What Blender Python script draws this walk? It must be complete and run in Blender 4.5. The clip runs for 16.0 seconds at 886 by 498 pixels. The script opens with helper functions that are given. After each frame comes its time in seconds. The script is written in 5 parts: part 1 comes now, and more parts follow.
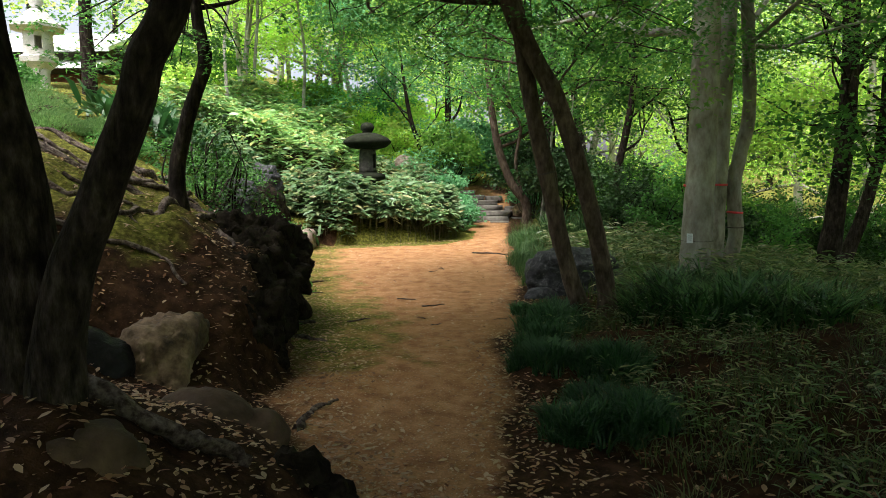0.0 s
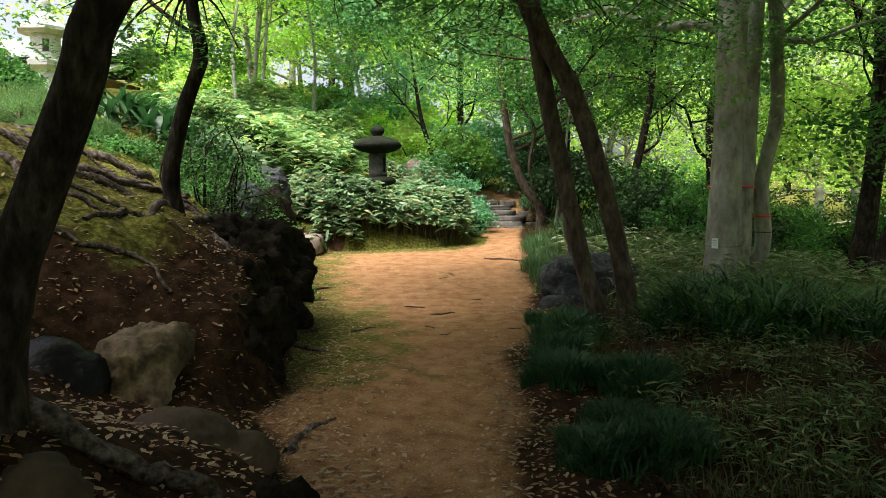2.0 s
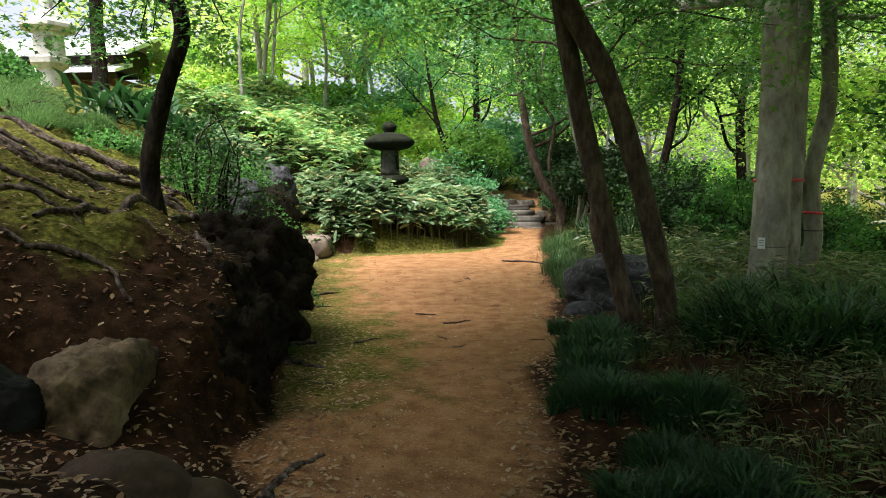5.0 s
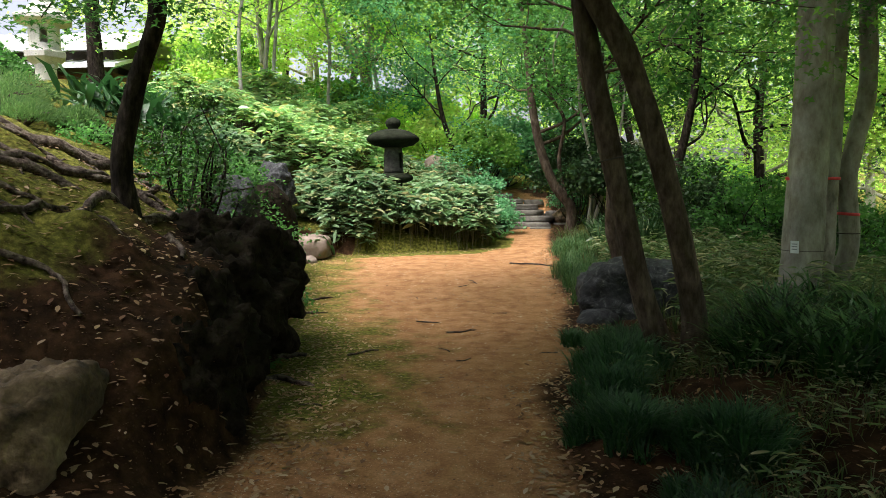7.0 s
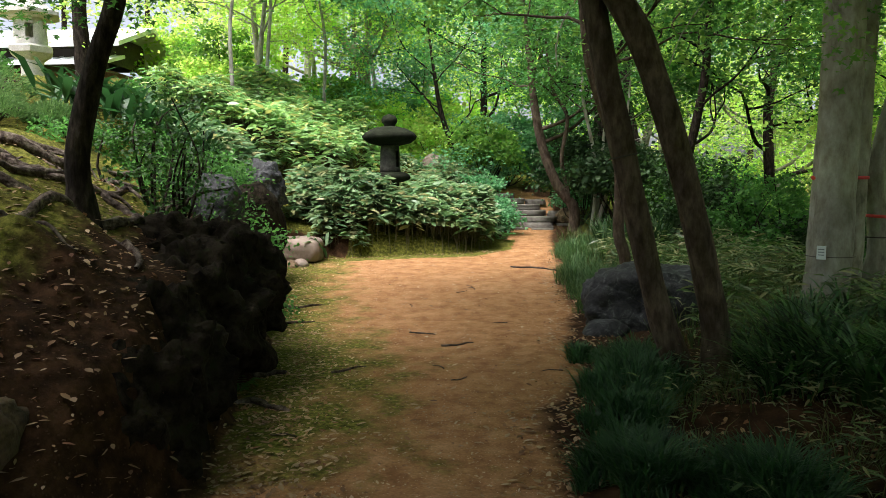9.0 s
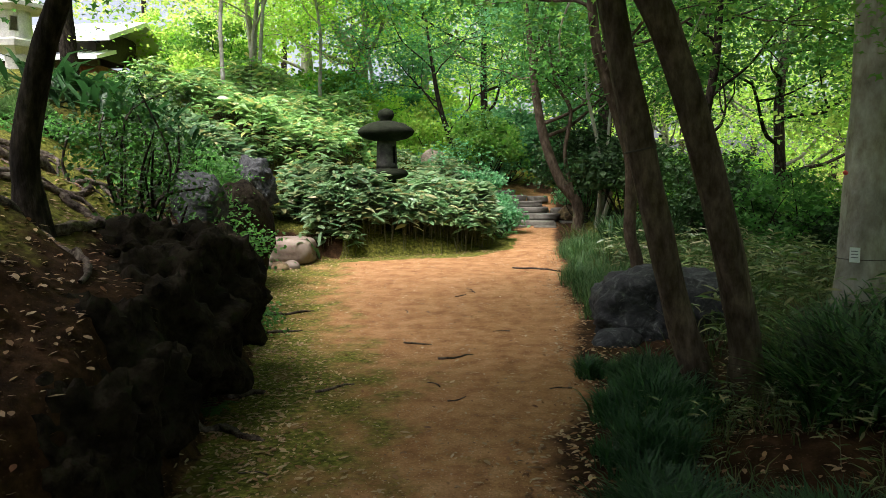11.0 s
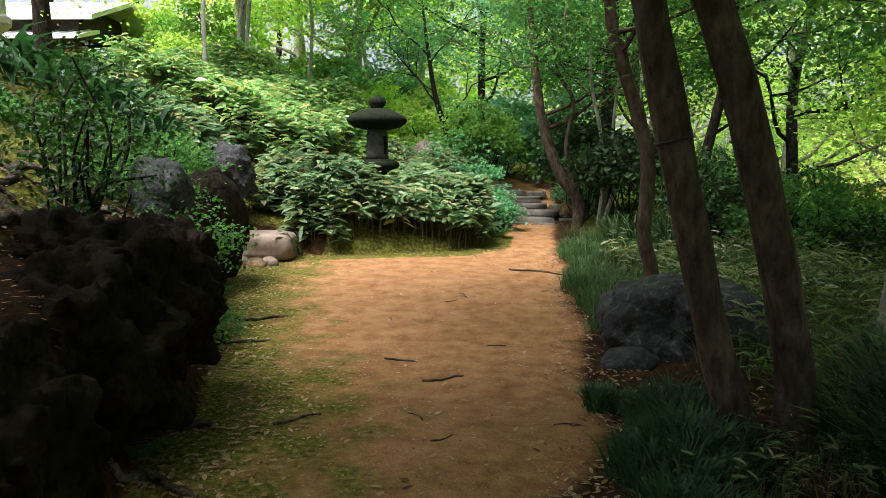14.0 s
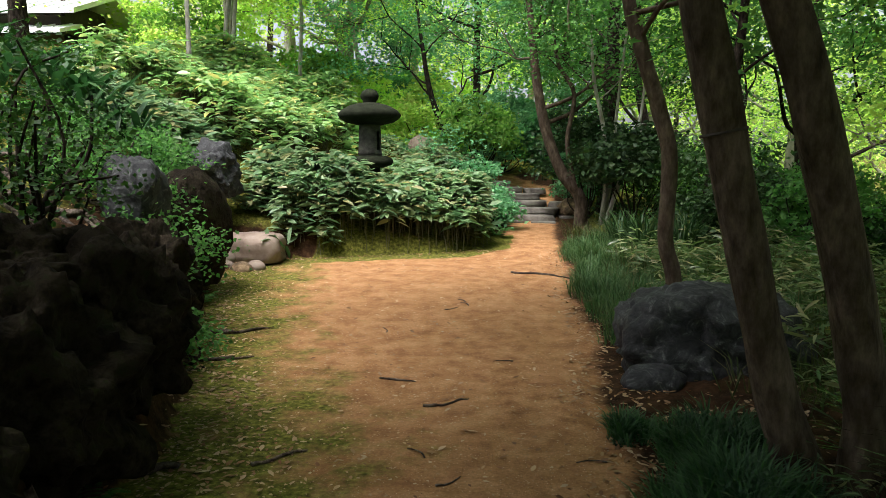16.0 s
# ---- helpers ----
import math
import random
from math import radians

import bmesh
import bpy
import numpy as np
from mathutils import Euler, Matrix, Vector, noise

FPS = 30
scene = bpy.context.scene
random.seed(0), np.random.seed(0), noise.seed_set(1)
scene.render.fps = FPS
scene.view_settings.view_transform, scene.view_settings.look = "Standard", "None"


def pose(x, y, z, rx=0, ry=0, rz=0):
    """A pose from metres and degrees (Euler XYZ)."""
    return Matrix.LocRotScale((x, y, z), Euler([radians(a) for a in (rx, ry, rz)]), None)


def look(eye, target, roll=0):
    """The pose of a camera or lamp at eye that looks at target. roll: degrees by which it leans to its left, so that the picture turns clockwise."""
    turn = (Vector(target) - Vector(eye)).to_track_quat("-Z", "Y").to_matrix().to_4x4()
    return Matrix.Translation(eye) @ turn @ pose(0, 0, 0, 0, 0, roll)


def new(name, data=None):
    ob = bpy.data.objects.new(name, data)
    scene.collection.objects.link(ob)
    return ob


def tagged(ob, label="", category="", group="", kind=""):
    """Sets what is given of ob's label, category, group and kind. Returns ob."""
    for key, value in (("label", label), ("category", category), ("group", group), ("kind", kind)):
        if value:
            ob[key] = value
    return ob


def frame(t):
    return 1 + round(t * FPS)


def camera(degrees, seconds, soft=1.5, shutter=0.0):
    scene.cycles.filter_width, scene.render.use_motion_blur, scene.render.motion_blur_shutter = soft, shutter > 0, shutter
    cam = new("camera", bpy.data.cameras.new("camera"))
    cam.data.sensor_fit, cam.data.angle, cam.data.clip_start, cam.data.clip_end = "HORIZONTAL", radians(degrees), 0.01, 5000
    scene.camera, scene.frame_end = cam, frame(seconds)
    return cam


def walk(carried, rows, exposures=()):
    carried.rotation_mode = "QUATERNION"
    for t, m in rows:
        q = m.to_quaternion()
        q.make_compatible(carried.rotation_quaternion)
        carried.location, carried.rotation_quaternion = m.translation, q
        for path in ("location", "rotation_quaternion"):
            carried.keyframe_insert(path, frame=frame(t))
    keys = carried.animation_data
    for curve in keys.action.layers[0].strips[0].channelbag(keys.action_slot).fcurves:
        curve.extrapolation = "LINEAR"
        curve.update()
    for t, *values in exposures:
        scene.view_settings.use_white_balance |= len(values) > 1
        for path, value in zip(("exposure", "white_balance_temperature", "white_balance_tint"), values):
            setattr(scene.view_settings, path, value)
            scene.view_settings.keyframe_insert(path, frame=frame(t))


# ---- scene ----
cam = camera(64.0, 16.0, soft=0.6)
# seconds, eye, then yaw, pitch and roll in degrees
ROWS = [
    (0, 0.000, 0.000, 1.605, 0.01, -5.71, 0.26),
    (0.5, 0.009, 0.104, 1.594, 0.18, -5.61, 0.34),
    (1, 0.015, 0.210, 1.576, 0.41, -5.42, 0.28),
    (1.5, 0.025, 0.322, 1.557, 0.73, -5.23, 0.25),
    (2, 0.037, 0.449, 1.546, 1.08, -5.18, 0.31),
    (2.5, 0.045, 0.580, 1.536, 1.47, -5.11, 0.34),
    (3, 0.052, 0.709, 1.516, 1.80, -5.10, 0.28),
    (3.5, 0.052, 0.845, 1.500, 1.94, -5.04, 0.31),
    (4, 0.054, 0.983, 1.490, 2.10, -4.98, 0.38),
    (6.5, 0.054, 1.720, 1.439, 2.89, -5.04, 0.63),
    (7, 0.058, 1.877, 1.446, 2.97, -5.04, 0.40),
    (7.5, 0.064, 2.027, 1.455, 3.04, -5.09, 0.25),
    (8, 0.077, 2.167, 1.459, 3.07, -5.18, 0.36),
    (8.5, 0.084, 2.305, 1.462, 3.09, -5.17, 0.35),
    (9, 0.088, 2.452, 1.457, 3.06, -5.13, 0.42),
    (11.5, 0.107, 3.157, 1.473, 3.17, -5.50, 0.74),
    (12, 0.117, 3.299, 1.474, 3.16, -5.56, 0.41),
    (12.5, 0.124, 3.438, 1.475, 3.12, -5.79, 0.10),
    (13, 0.123, 3.573, 1.477, 3.02, -5.94, -0.10),
    (13.5, 0.115, 3.705, 1.479, 2.90, -6.03, -0.34),
    (14, 0.101, 3.851, 1.477, 2.70, -6.06, -0.44),
    (14.5, 0.084, 4.005, 1.480, 2.53, -6.15, -0.29),
    (15, 0.063, 4.154, 1.484, 2.41, -6.27, -0.15),
    (15.5, 0.042, 4.295, 1.487, 2.29, -6.33, -0.04),
    (16, 0.020, 4.435, 1.490, 2.18, -6.37, -0.10),
]
walk(cam, [(t, pose(x, y, z, 90 + pitch, 0, yaw) @ pose(0, 0, 0, 0, 0, -roll)) for t, x, y, z, yaw, pitch, roll in ROWS],
     exposures=[(0.0, 1.4, 6350, 16), (16.0, 1.2, 6300, 16)])

# ---- light: a bright, thinly overcast sky above the trees ----
world = bpy.data.worlds.new("sky")
scene.world = world
world.use_nodes = True
wn = world.node_tree.nodes
sky = wn.new("ShaderNodeTexSky")
sky.sky_type = "NISHITA"
sky.sun_disc = False
sky.sun_elevation, sky.sun_rotation = radians(66), radians(-140)
sky.air_density, sky.dust_density, sky.ozone_density = 0.8, 6.0, 0.6
haze = wn.new("ShaderNodeHueSaturation")
haze.inputs["Saturation"].default_value = 0.5
world.node_tree.links.new(sky.outputs[0], haze.inputs["Color"])
world.node_tree.links.new(haze.outputs[0], wn["Background"].inputs[0])
wn["Background"].inputs[1].default_value = 0.14
sun = new("sun", bpy.data.lights.new("sun", "SUN"))
sun.data.energy, sun.data.angle, sun.data.color = 3.0, radians(34), (1.0, 0.96, 0.88)
sun.matrix_world = look((-14, -17, 50), (0, 0, 0))

# ---- materials ----


def mat(name, ramp, scale=6.0, rough=0.85, bump=0.3, bump_scale=40.0, metal=0.0, detail=6.0, island=0.0, spec=0.3, big=0.0, swirl=0.0, grain=1.0):
    """A grained surface: ramp colours over fine noise, darkened and lightened by a broad one, with relief."""
    m = bpy.data.materials.new(name)
    m.use_nodes = True
    nt, n = m.node_tree, m.node_tree.nodes
    b = n["Principled BSDF"]
    b.inputs["Roughness"].default_value = rough
    b.inputs["Metallic"].default_value = metal
    b.inputs["Specular IOR Level"].default_value = spec
    co = n.new("ShaderNodeTexCoord")
    along = n.new("ShaderNodeMapping")
    along.inputs["Scale"].default_value = (1, 1, grain)
    nt.links.new(co.outputs["Object"], along.inputs["Vector"])
    tex = n.new("ShaderNodeTexNoise")
    tex.inputs["Scale"].default_value, tex.inputs["Detail"].default_value = scale, detail
    tex.inputs["Roughness"].default_value, tex.inputs["Distortion"].default_value = 0.65, swirl
    nt.links.new(along.outputs[0], tex.inputs["Vector"])
    cr = n.new("ShaderNodeValToRGB")
    stops = cr.color_ramp.elements
    while len(stops) < len(ramp):
        stops.new(0.5)
    for i, c in enumerate(ramp):
        stops[i].position = 0.32 + 0.36 * i / max(1, len(ramp) - 1)
        stops[i].color = (*c, 1)
    fac = tex.outputs["Fac"]
    if island:
        geo = n.new("ShaderNodeNewGeometry")
        mx = n.new("ShaderNodeMix")
        mx.inputs[0].default_value = island
        nt.links.new(fac, mx.inputs[2])
        rr = n.new("ShaderNodeMapRange")
        rr.inputs[3].default_value, rr.inputs[4].default_value = 0.3, 0.7
        nt.links.new(geo.outputs["Random Per Island"], rr.inputs[0])
        nt.links.new(rr.outputs[0], mx.inputs[3])
        fac = mx.outputs[0]
    nt.links.new(fac, cr.inputs[0])
    col = cr.outputs[0]
    if big:
        t2 = n.new("ShaderNodeTexNoise")
        t2.inputs["Scale"].default_value, t2.inputs["Detail"].default_value = scale * 0.17, 3
        nt.links.new(co.outputs["Object"], t2.inputs["Vector"])
        hv = n.new("ShaderNodeHueSaturation")
        mr = n.new("ShaderNodeMapRange")
        mr.inputs[1].default_value, mr.inputs[2].default_value = 0.3, 0.7
        mr.inputs[3].default_value, mr.inputs[4].default_value = 1 - big, 1 + big
        nt.links.new(t2.outputs["Fac"], mr.inputs[0])
        nt.links.new(mr.outputs[0], hv.inputs["Value"])
        nt.links.new(col, hv.inputs["Color"])
        col = hv.outputs[0]
    nt.links.new(col, b.inputs["Base Color"])
    if bump:
        bt = n.new("ShaderNodeTexNoise")
        bt.inputs["Scale"].default_value, bt.inputs["Detail"].default_value = bump_scale, 5
        nt.links.new(along.outputs[0], bt.inputs["Vector"])
        bp = n.new("ShaderNodeBump")
        bp.inputs["Strength"].default_value, bp.inputs["Distance"].default_value = bump, 0.02
        nt.links.new(bt.outputs["Fac"], bp.inputs["Height"])
        nt.links.new(bp.outputs[0], b.inputs["Normal"])
    return m


def leaf_mat(name, ramp, through_light=0.45, rough=0.6, spec=0.2, glow=1.7):
    """Leaves: a colour of its own for every leaf, some light passing through."""
    m = bpy.data.materials.new(name)
    m.use_nodes = True
    nt, n = m.node_tree, m.node_tree.nodes
    b = n["Principled BSDF"]
    b.inputs["Roughness"].default_value, b.inputs["Specular IOR Level"].default_value = rough, spec
    geo = n.new("ShaderNodeNewGeometry")
    cr = n.new("ShaderNodeValToRGB")
    stops = cr.color_ramp.elements
    while len(stops) < len(ramp):
        stops.new(0.5)
    for i, c in enumerate(ramp):
        stops[i].position = i / max(1, len(ramp) - 1)
        stops[i].color = (*c, 1)
    nt.links.new(geo.outputs["Random Per Island"], cr.inputs[0])
    co = n.new("ShaderNodeTexCoord")
    tex = n.new("ShaderNodeTexNoise")
    tex.inputs["Scale"].default_value, tex.inputs["Detail"].default_value = 0.8, 3
    nt.links.new(co.outputs["Object"], tex.inputs["Vector"])
    mr = n.new("ShaderNodeMapRange")
    mr.inputs[1].default_value, mr.inputs[2].default_value = 0.3, 0.7
    mr.inputs[3].default_value, mr.inputs[4].default_value = 0.65, 1.3
    nt.links.new(tex.outputs["Fac"], mr.inputs[0])
    hv = n.new("ShaderNodeHueSaturation")
    nt.links.new(mr.outputs[0], hv.inputs["Value"])
    nt.links.new(cr.outputs[0], hv.inputs["Color"])
    nt.links.new(hv.outputs[0], b.inputs["Base Color"])
    tr = n.new("ShaderNodeBsdfTranslucent")
    gain = n.new("ShaderNodeHueSaturation")
    gain.inputs["Value"].default_value, gain.inputs["Saturation"].default_value = glow, 1.1
    nt.links.new(hv.outputs[0], gain.inputs["Color"])
    nt.links.new(gain.outputs[0], tr.inputs["Color"])
    ms = n.new("ShaderNodeMixShader")
    ms.inputs[0].default_value = through_light
    nt.links.new(b.outputs[0], ms.inputs[1])
    nt.links.new(tr.outputs[0], ms.inputs[2])
    nt.links.new(ms.outputs[0], n["Material Output"].inputs[0])
    return m


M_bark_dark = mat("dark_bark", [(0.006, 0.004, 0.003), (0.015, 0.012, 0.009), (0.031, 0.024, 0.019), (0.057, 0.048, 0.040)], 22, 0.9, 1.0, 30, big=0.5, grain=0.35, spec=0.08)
M_bark_grey = mat("smooth_grey_bark", [(0.133, 0.121, 0.095), (0.235, 0.217, 0.179), (0.297, 0.289, 0.252), (0.375, 0.369, 0.328)], 9, 0.75, 0.5, 30, big=0.3, grain=0.5)
M_bark_brown = mat("brown_bark", [(0.023, 0.016, 0.011), (0.048, 0.034, 0.023), (0.080, 0.060, 0.044), (0.119, 0.091, 0.071)], 16, 0.85, 0.9, 26, big=0.25, grain=0.4, spec=0.15)
M_root = mat("root_bark", [(0.016, 0.011, 0.009), (0.048, 0.035, 0.028), (0.104, 0.084, 0.068), (0.160, 0.136, 0.112)], 24, 0.9, 1.0, 36, big=0.5, spec=0.1)
M_lantern = mat("weathered_lantern_stone", [(0.034, 0.034, 0.029), (0.063, 0.062, 0.054), (0.101, 0.098, 0.082)], 14, 0.9, 0.5, 60, big=0.3)
M_lantern_moss = mat("mossy_lantern_stone", [(0.007, 0.009, 0.005), (0.014, 0.017, 0.010), (0.019, 0.023, 0.014)], 9, 0.95, 0.6, 50, big=0.4, spec=0.1)
M_granite = mat("pale_granite", [(0.5, 0.48, 0.44), (0.62, 0.6, 0.56), (0.72, 0.7, 0.66)], 30, 0.85, 0.2, 90, big=0.15)
M_rock_tan = mat("tan_rock", [(0.028, 0.020, 0.011), (0.085, 0.057, 0.030), (0.162, 0.113, 0.063), (0.257, 0.189, 0.109)], 6, 0.85, 1.0, 30, big=0.5, detail=12)
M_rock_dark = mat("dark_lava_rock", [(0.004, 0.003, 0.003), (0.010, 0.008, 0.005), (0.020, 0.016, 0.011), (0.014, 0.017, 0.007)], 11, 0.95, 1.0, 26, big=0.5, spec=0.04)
M_rock_wet = mat("wet_dark_rock", [(0.005, 0.004, 0.004), (0.010, 0.010, 0.008), (0.018, 0.016, 0.014)], 7, 0.4, 0.6, 25, spec=0.12)
M_rock_smooth = mat("smooth_brown_rock", [(0.037, 0.024, 0.013), (0.066, 0.043, 0.024), (0.091, 0.061, 0.034)], 6, 0.8, 0.4, 30, big=0.4, spec=0.2)
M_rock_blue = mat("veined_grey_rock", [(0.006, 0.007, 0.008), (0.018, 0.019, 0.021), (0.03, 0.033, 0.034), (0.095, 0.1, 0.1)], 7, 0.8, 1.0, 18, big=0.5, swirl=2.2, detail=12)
M_rock_river = mat("river_stone", [(0.122, 0.087, 0.066), (0.184, 0.143, 0.112), (0.214, 0.178, 0.148)], 5, 0.75, 0.2, 40, big=0.25)
M_slab = mat("step_slab_stone", [(0.070, 0.063, 0.053), (0.116, 0.106, 0.091), (0.148, 0.138, 0.120)], 9, 0.85, 0.4, 40, big=0.3)
M_wallwood = mat("red_brown_boards", [(0.1, 0.035, 0.022), (0.15, 0.055, 0.035), (0.19, 0.075, 0.05)], 8, 0.7, 0.3, 30, big=0.2)
M_roof = mat("pale_metal_roof", [(0.62, 0.64, 0.66), (0.72, 0.74, 0.76)], 3, 0.5, 0.1, 20, big=0.1)
M_darkwood = mat("dark_wood", [(0.03, 0.024, 0.02), (0.06, 0.048, 0.04)], 8, 0.7, 0.3, 30)
M_red = mat("red_tape", [(0.62, 0.05, 0.06), (0.75, 0.08, 0.09)], 20, 0.5, 0.1, 60)
M_tag = mat("white_plastic_tag", [(0.6, 0.66, 0.68), (0.72, 0.76, 0.78)], 10, 0.4, 0.05, 60)
M_ink = mat("grey_ink", [(0.15, 0.17, 0.2), (0.2, 0.22, 0.25)], 10, 0.6, 0.0)
M_maple = leaf_mat("maple_leaf", [(0.081, 0.187, 0.044), (0.116, 0.239, 0.055), (0.160, 0.290, 0.066), (0.204, 0.323, 0.085)], 0.55)
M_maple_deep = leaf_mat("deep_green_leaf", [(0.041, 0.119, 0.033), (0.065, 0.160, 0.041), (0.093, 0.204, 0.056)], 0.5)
# yellow-green, with the background's sunlight put into lighter colour and stronger glow
M_maple_sunlit = leaf_mat("sunlit_yellow_green_leaf", [(0.230, 0.386, 0.095), (0.323, 0.476, 0.111), (0.440, 0.499, 0.158), (0.347, 0.522, 0.158)], 0.68, glow=1.9)
M_cool = leaf_mat("blue_green_leaf", [(0.081, 0.219, 0.101), (0.121, 0.290, 0.139), (0.187, 0.370, 0.177)], 0.45)
M_ever = leaf_mat("evergreen_leaf", [(0.013, 0.040, 0.012), (0.024, 0.060, 0.018), (0.044, 0.085, 0.025)], 0.2, 0.55, 0.25)
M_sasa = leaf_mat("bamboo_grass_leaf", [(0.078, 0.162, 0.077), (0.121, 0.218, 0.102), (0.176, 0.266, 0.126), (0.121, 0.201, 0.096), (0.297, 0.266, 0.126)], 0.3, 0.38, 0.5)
# M_sasa about 1.5 times lighter: sun on the slope mound, put into colour
M_sasa_sunlit = leaf_mat("sunlit_bamboo_grass_leaf", [(0.119, 0.256, 0.092), (0.184, 0.344, 0.122), (0.267, 0.420, 0.151), (0.184, 0.318, 0.115), (0.451, 0.420, 0.151)], 0.3, 0.38, 0.5)
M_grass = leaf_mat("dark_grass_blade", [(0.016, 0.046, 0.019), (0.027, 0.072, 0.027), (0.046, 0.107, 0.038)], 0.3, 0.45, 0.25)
M_grass_light = leaf_mat("fresh_grass_blade", [(0.035, 0.084, 0.032), (0.056, 0.119, 0.042), (0.091, 0.140, 0.049)], 0.35, 0.5)
M_grass_dry = leaf_mat("dull_grass_blade", [(0.032, 0.059, 0.017), (0.056, 0.084, 0.025), (0.112, 0.105, 0.042)], 0.3, 0.55)
M_juniper = leaf_mat("juniper_needle", [(0.07, 0.14, 0.05), (0.1, 0.19, 0.06), (0.15, 0.24, 0.09)], 0.3, 0.6)
M_litter = leaf_mat("dry_leaf", [(0.099, 0.043, 0.018), (0.196, 0.106, 0.048), (0.266, 0.171, 0.087), (0.324, 0.226, 0.130), (0.347, 0.262, 0.166), (0.150, 0.061, 0.024)], 0.1, 0.65)
M_glossy = leaf_mat("glossy_broad_leaf", [(0.012, 0.042, 0.014), (0.025, 0.075, 0.024), (0.05, 0.12, 0.04)], 0.2, 0.42, 0.3)
M_stem = mat("green_brown_stem", [(0.06, 0.06, 0.03), (0.12, 0.11, 0.06)], 10, 0.8, 0.2, 40)


def ground_material():
    """Orange-brown trodden earth, moss, and dark humus, laid out by the ground's own masks."""
    m = bpy.data.materials.new("garden_ground")
    m.use_nodes = True
    nt, n = m.node_tree, m.node_tree.nodes
    b = n["Principled BSDF"]
    b.inputs["Roughness"].default_value, b.inputs["Specular IOR Level"].default_value = 0.95, 0.05
    co = n.new("ShaderNodeTexCoord")

    def nz(scale, detail=5):
        t = n.new("ShaderNodeTexNoise")
        t.inputs["Scale"].default_value, t.inputs["Detail"].default_value = scale, detail
        t.inputs["Roughness"].default_value = 0.65
        nt.links.new(co.outputs["Object"], t.inputs["Vector"])
        return t.outputs["Fac"]

    def ramp(fac, *cols):
        r = n.new("ShaderNodeValToRGB")
        e = r.color_ramp.elements
        while len(e) < len(cols):
            e.new(0.5)
        for i, c in enumerate(cols):
            e[i].position, e[i].color = 0.32 + 0.36 * i / (len(cols) - 1), (*c, 1)
        nt.links.new(fac, r.inputs[0])
        return r.outputs[0]

    def mask(name, lo, hi, amount, scale):
        a = n.new("ShaderNodeAttribute")
        a.attribute_name = name
        ad = n.new("ShaderNodeMath")
        ad.operation = "MULTIPLY_ADD"
        nt.links.new(nz(scale, 6), ad.inputs[0])
        ad.inputs[1].default_value = amount
        nt.links.new(a.outputs["Fac"], ad.inputs[2])
        mr = n.new("ShaderNodeMapRange")
        mr.inputs[1].default_value, mr.inputs[2].default_value = lo + amount / 2, hi + amount / 2
        nt.links.new(ad.outputs[0], mr.inputs[0])
        return mr.outputs[0]

    def mix(fac, a, c):
        x = n.new("ShaderNodeMix")
        x.data_type = "RGBA"
        nt.links.new(fac, x.inputs[0])
        nt.links.new(a, x.inputs[6])
        nt.links.new(c, x.inputs[7])
        return x.outputs[2]

    def speckle(base, scale, share, col):
        v = n.new("ShaderNodeTexVoronoi")
        v.inputs["Scale"].default_value = scale
        nt.links.new(co.outputs["Object"], v.inputs["Vector"])
        lt = n.new("ShaderNodeMath")
        lt.operation = "LESS_THAN"
        nt.links.new(v.outputs["Distance"], lt.inputs[0])
        lt.inputs[1].default_value = share
        c = n.new("ShaderNodeRGB")
        c.outputs[0].default_value = (*col, 1)
        return mix(lt.outputs[0], base, c.outputs[0])

    humus = ramp(nz(9), (0.012, 0.007, 0.004), (0.03, 0.016, 0.008), (0.06, 0.032, 0.016))
    humus = speckle(humus, 38, 0.2, (0.05, 0.03, 0.017))
    soil = ramp(nz(5), (0.184, 0.09, 0.038), (0.27, 0.142, 0.064), (0.345, 0.194, 0.096))
    fine = n.new("ShaderNodeHueSaturation")
    fr = n.new("ShaderNodeMapRange")
    fr.inputs[1].default_value, fr.inputs[2].default_value, fr.inputs[3].default_value, fr.inputs[4].default_value = 0.3, 0.7, 0.72, 1.25
    nt.links.new(nz(60), fr.inputs[0])
    nt.links.new(fr.outputs[0], fine.inputs["Value"])
    nt.links.new(soil, fine.inputs["Color"])
    soil = speckle(fine.outputs[0], 55, 0.12, (0.55, 0.42, 0.29))
    moss = ramp(nz(22), (0.03, 0.03, 0.008), (0.085, 0.09, 0.016), (0.2, 0.195, 0.042))
    moss = speckle(moss, 45, 0.1, (0.2, 0.17, 0.1))
    col = mix(mask("path", 0.3, 0.7, 1.0, 3.5), humus, soil)
    col = mix(mask("moss", 0.4, 0.75, 1.5, 2.6), col, moss)
    nt.links.new(col, b.inputs["Base Color"])
    bp = n.new("ShaderNodeBump")
    bp.inputs["Strength"].default_value, bp.inputs["Distance"].default_value = 0.45, 0.02
    sm = n.new("ShaderNodeMath")
    sm.operation = "ADD"
    nt.links.new(nz(34, 8), sm.inputs[0])
    nt.links.new(nz(110, 4), sm.inputs[1])
    nt.links.new(sm.outputs[0], bp.inputs["Height"])
    nt.links.new(bp.outputs[0], b.inputs["Normal"])
    return m


# ---- mesh helpers ----


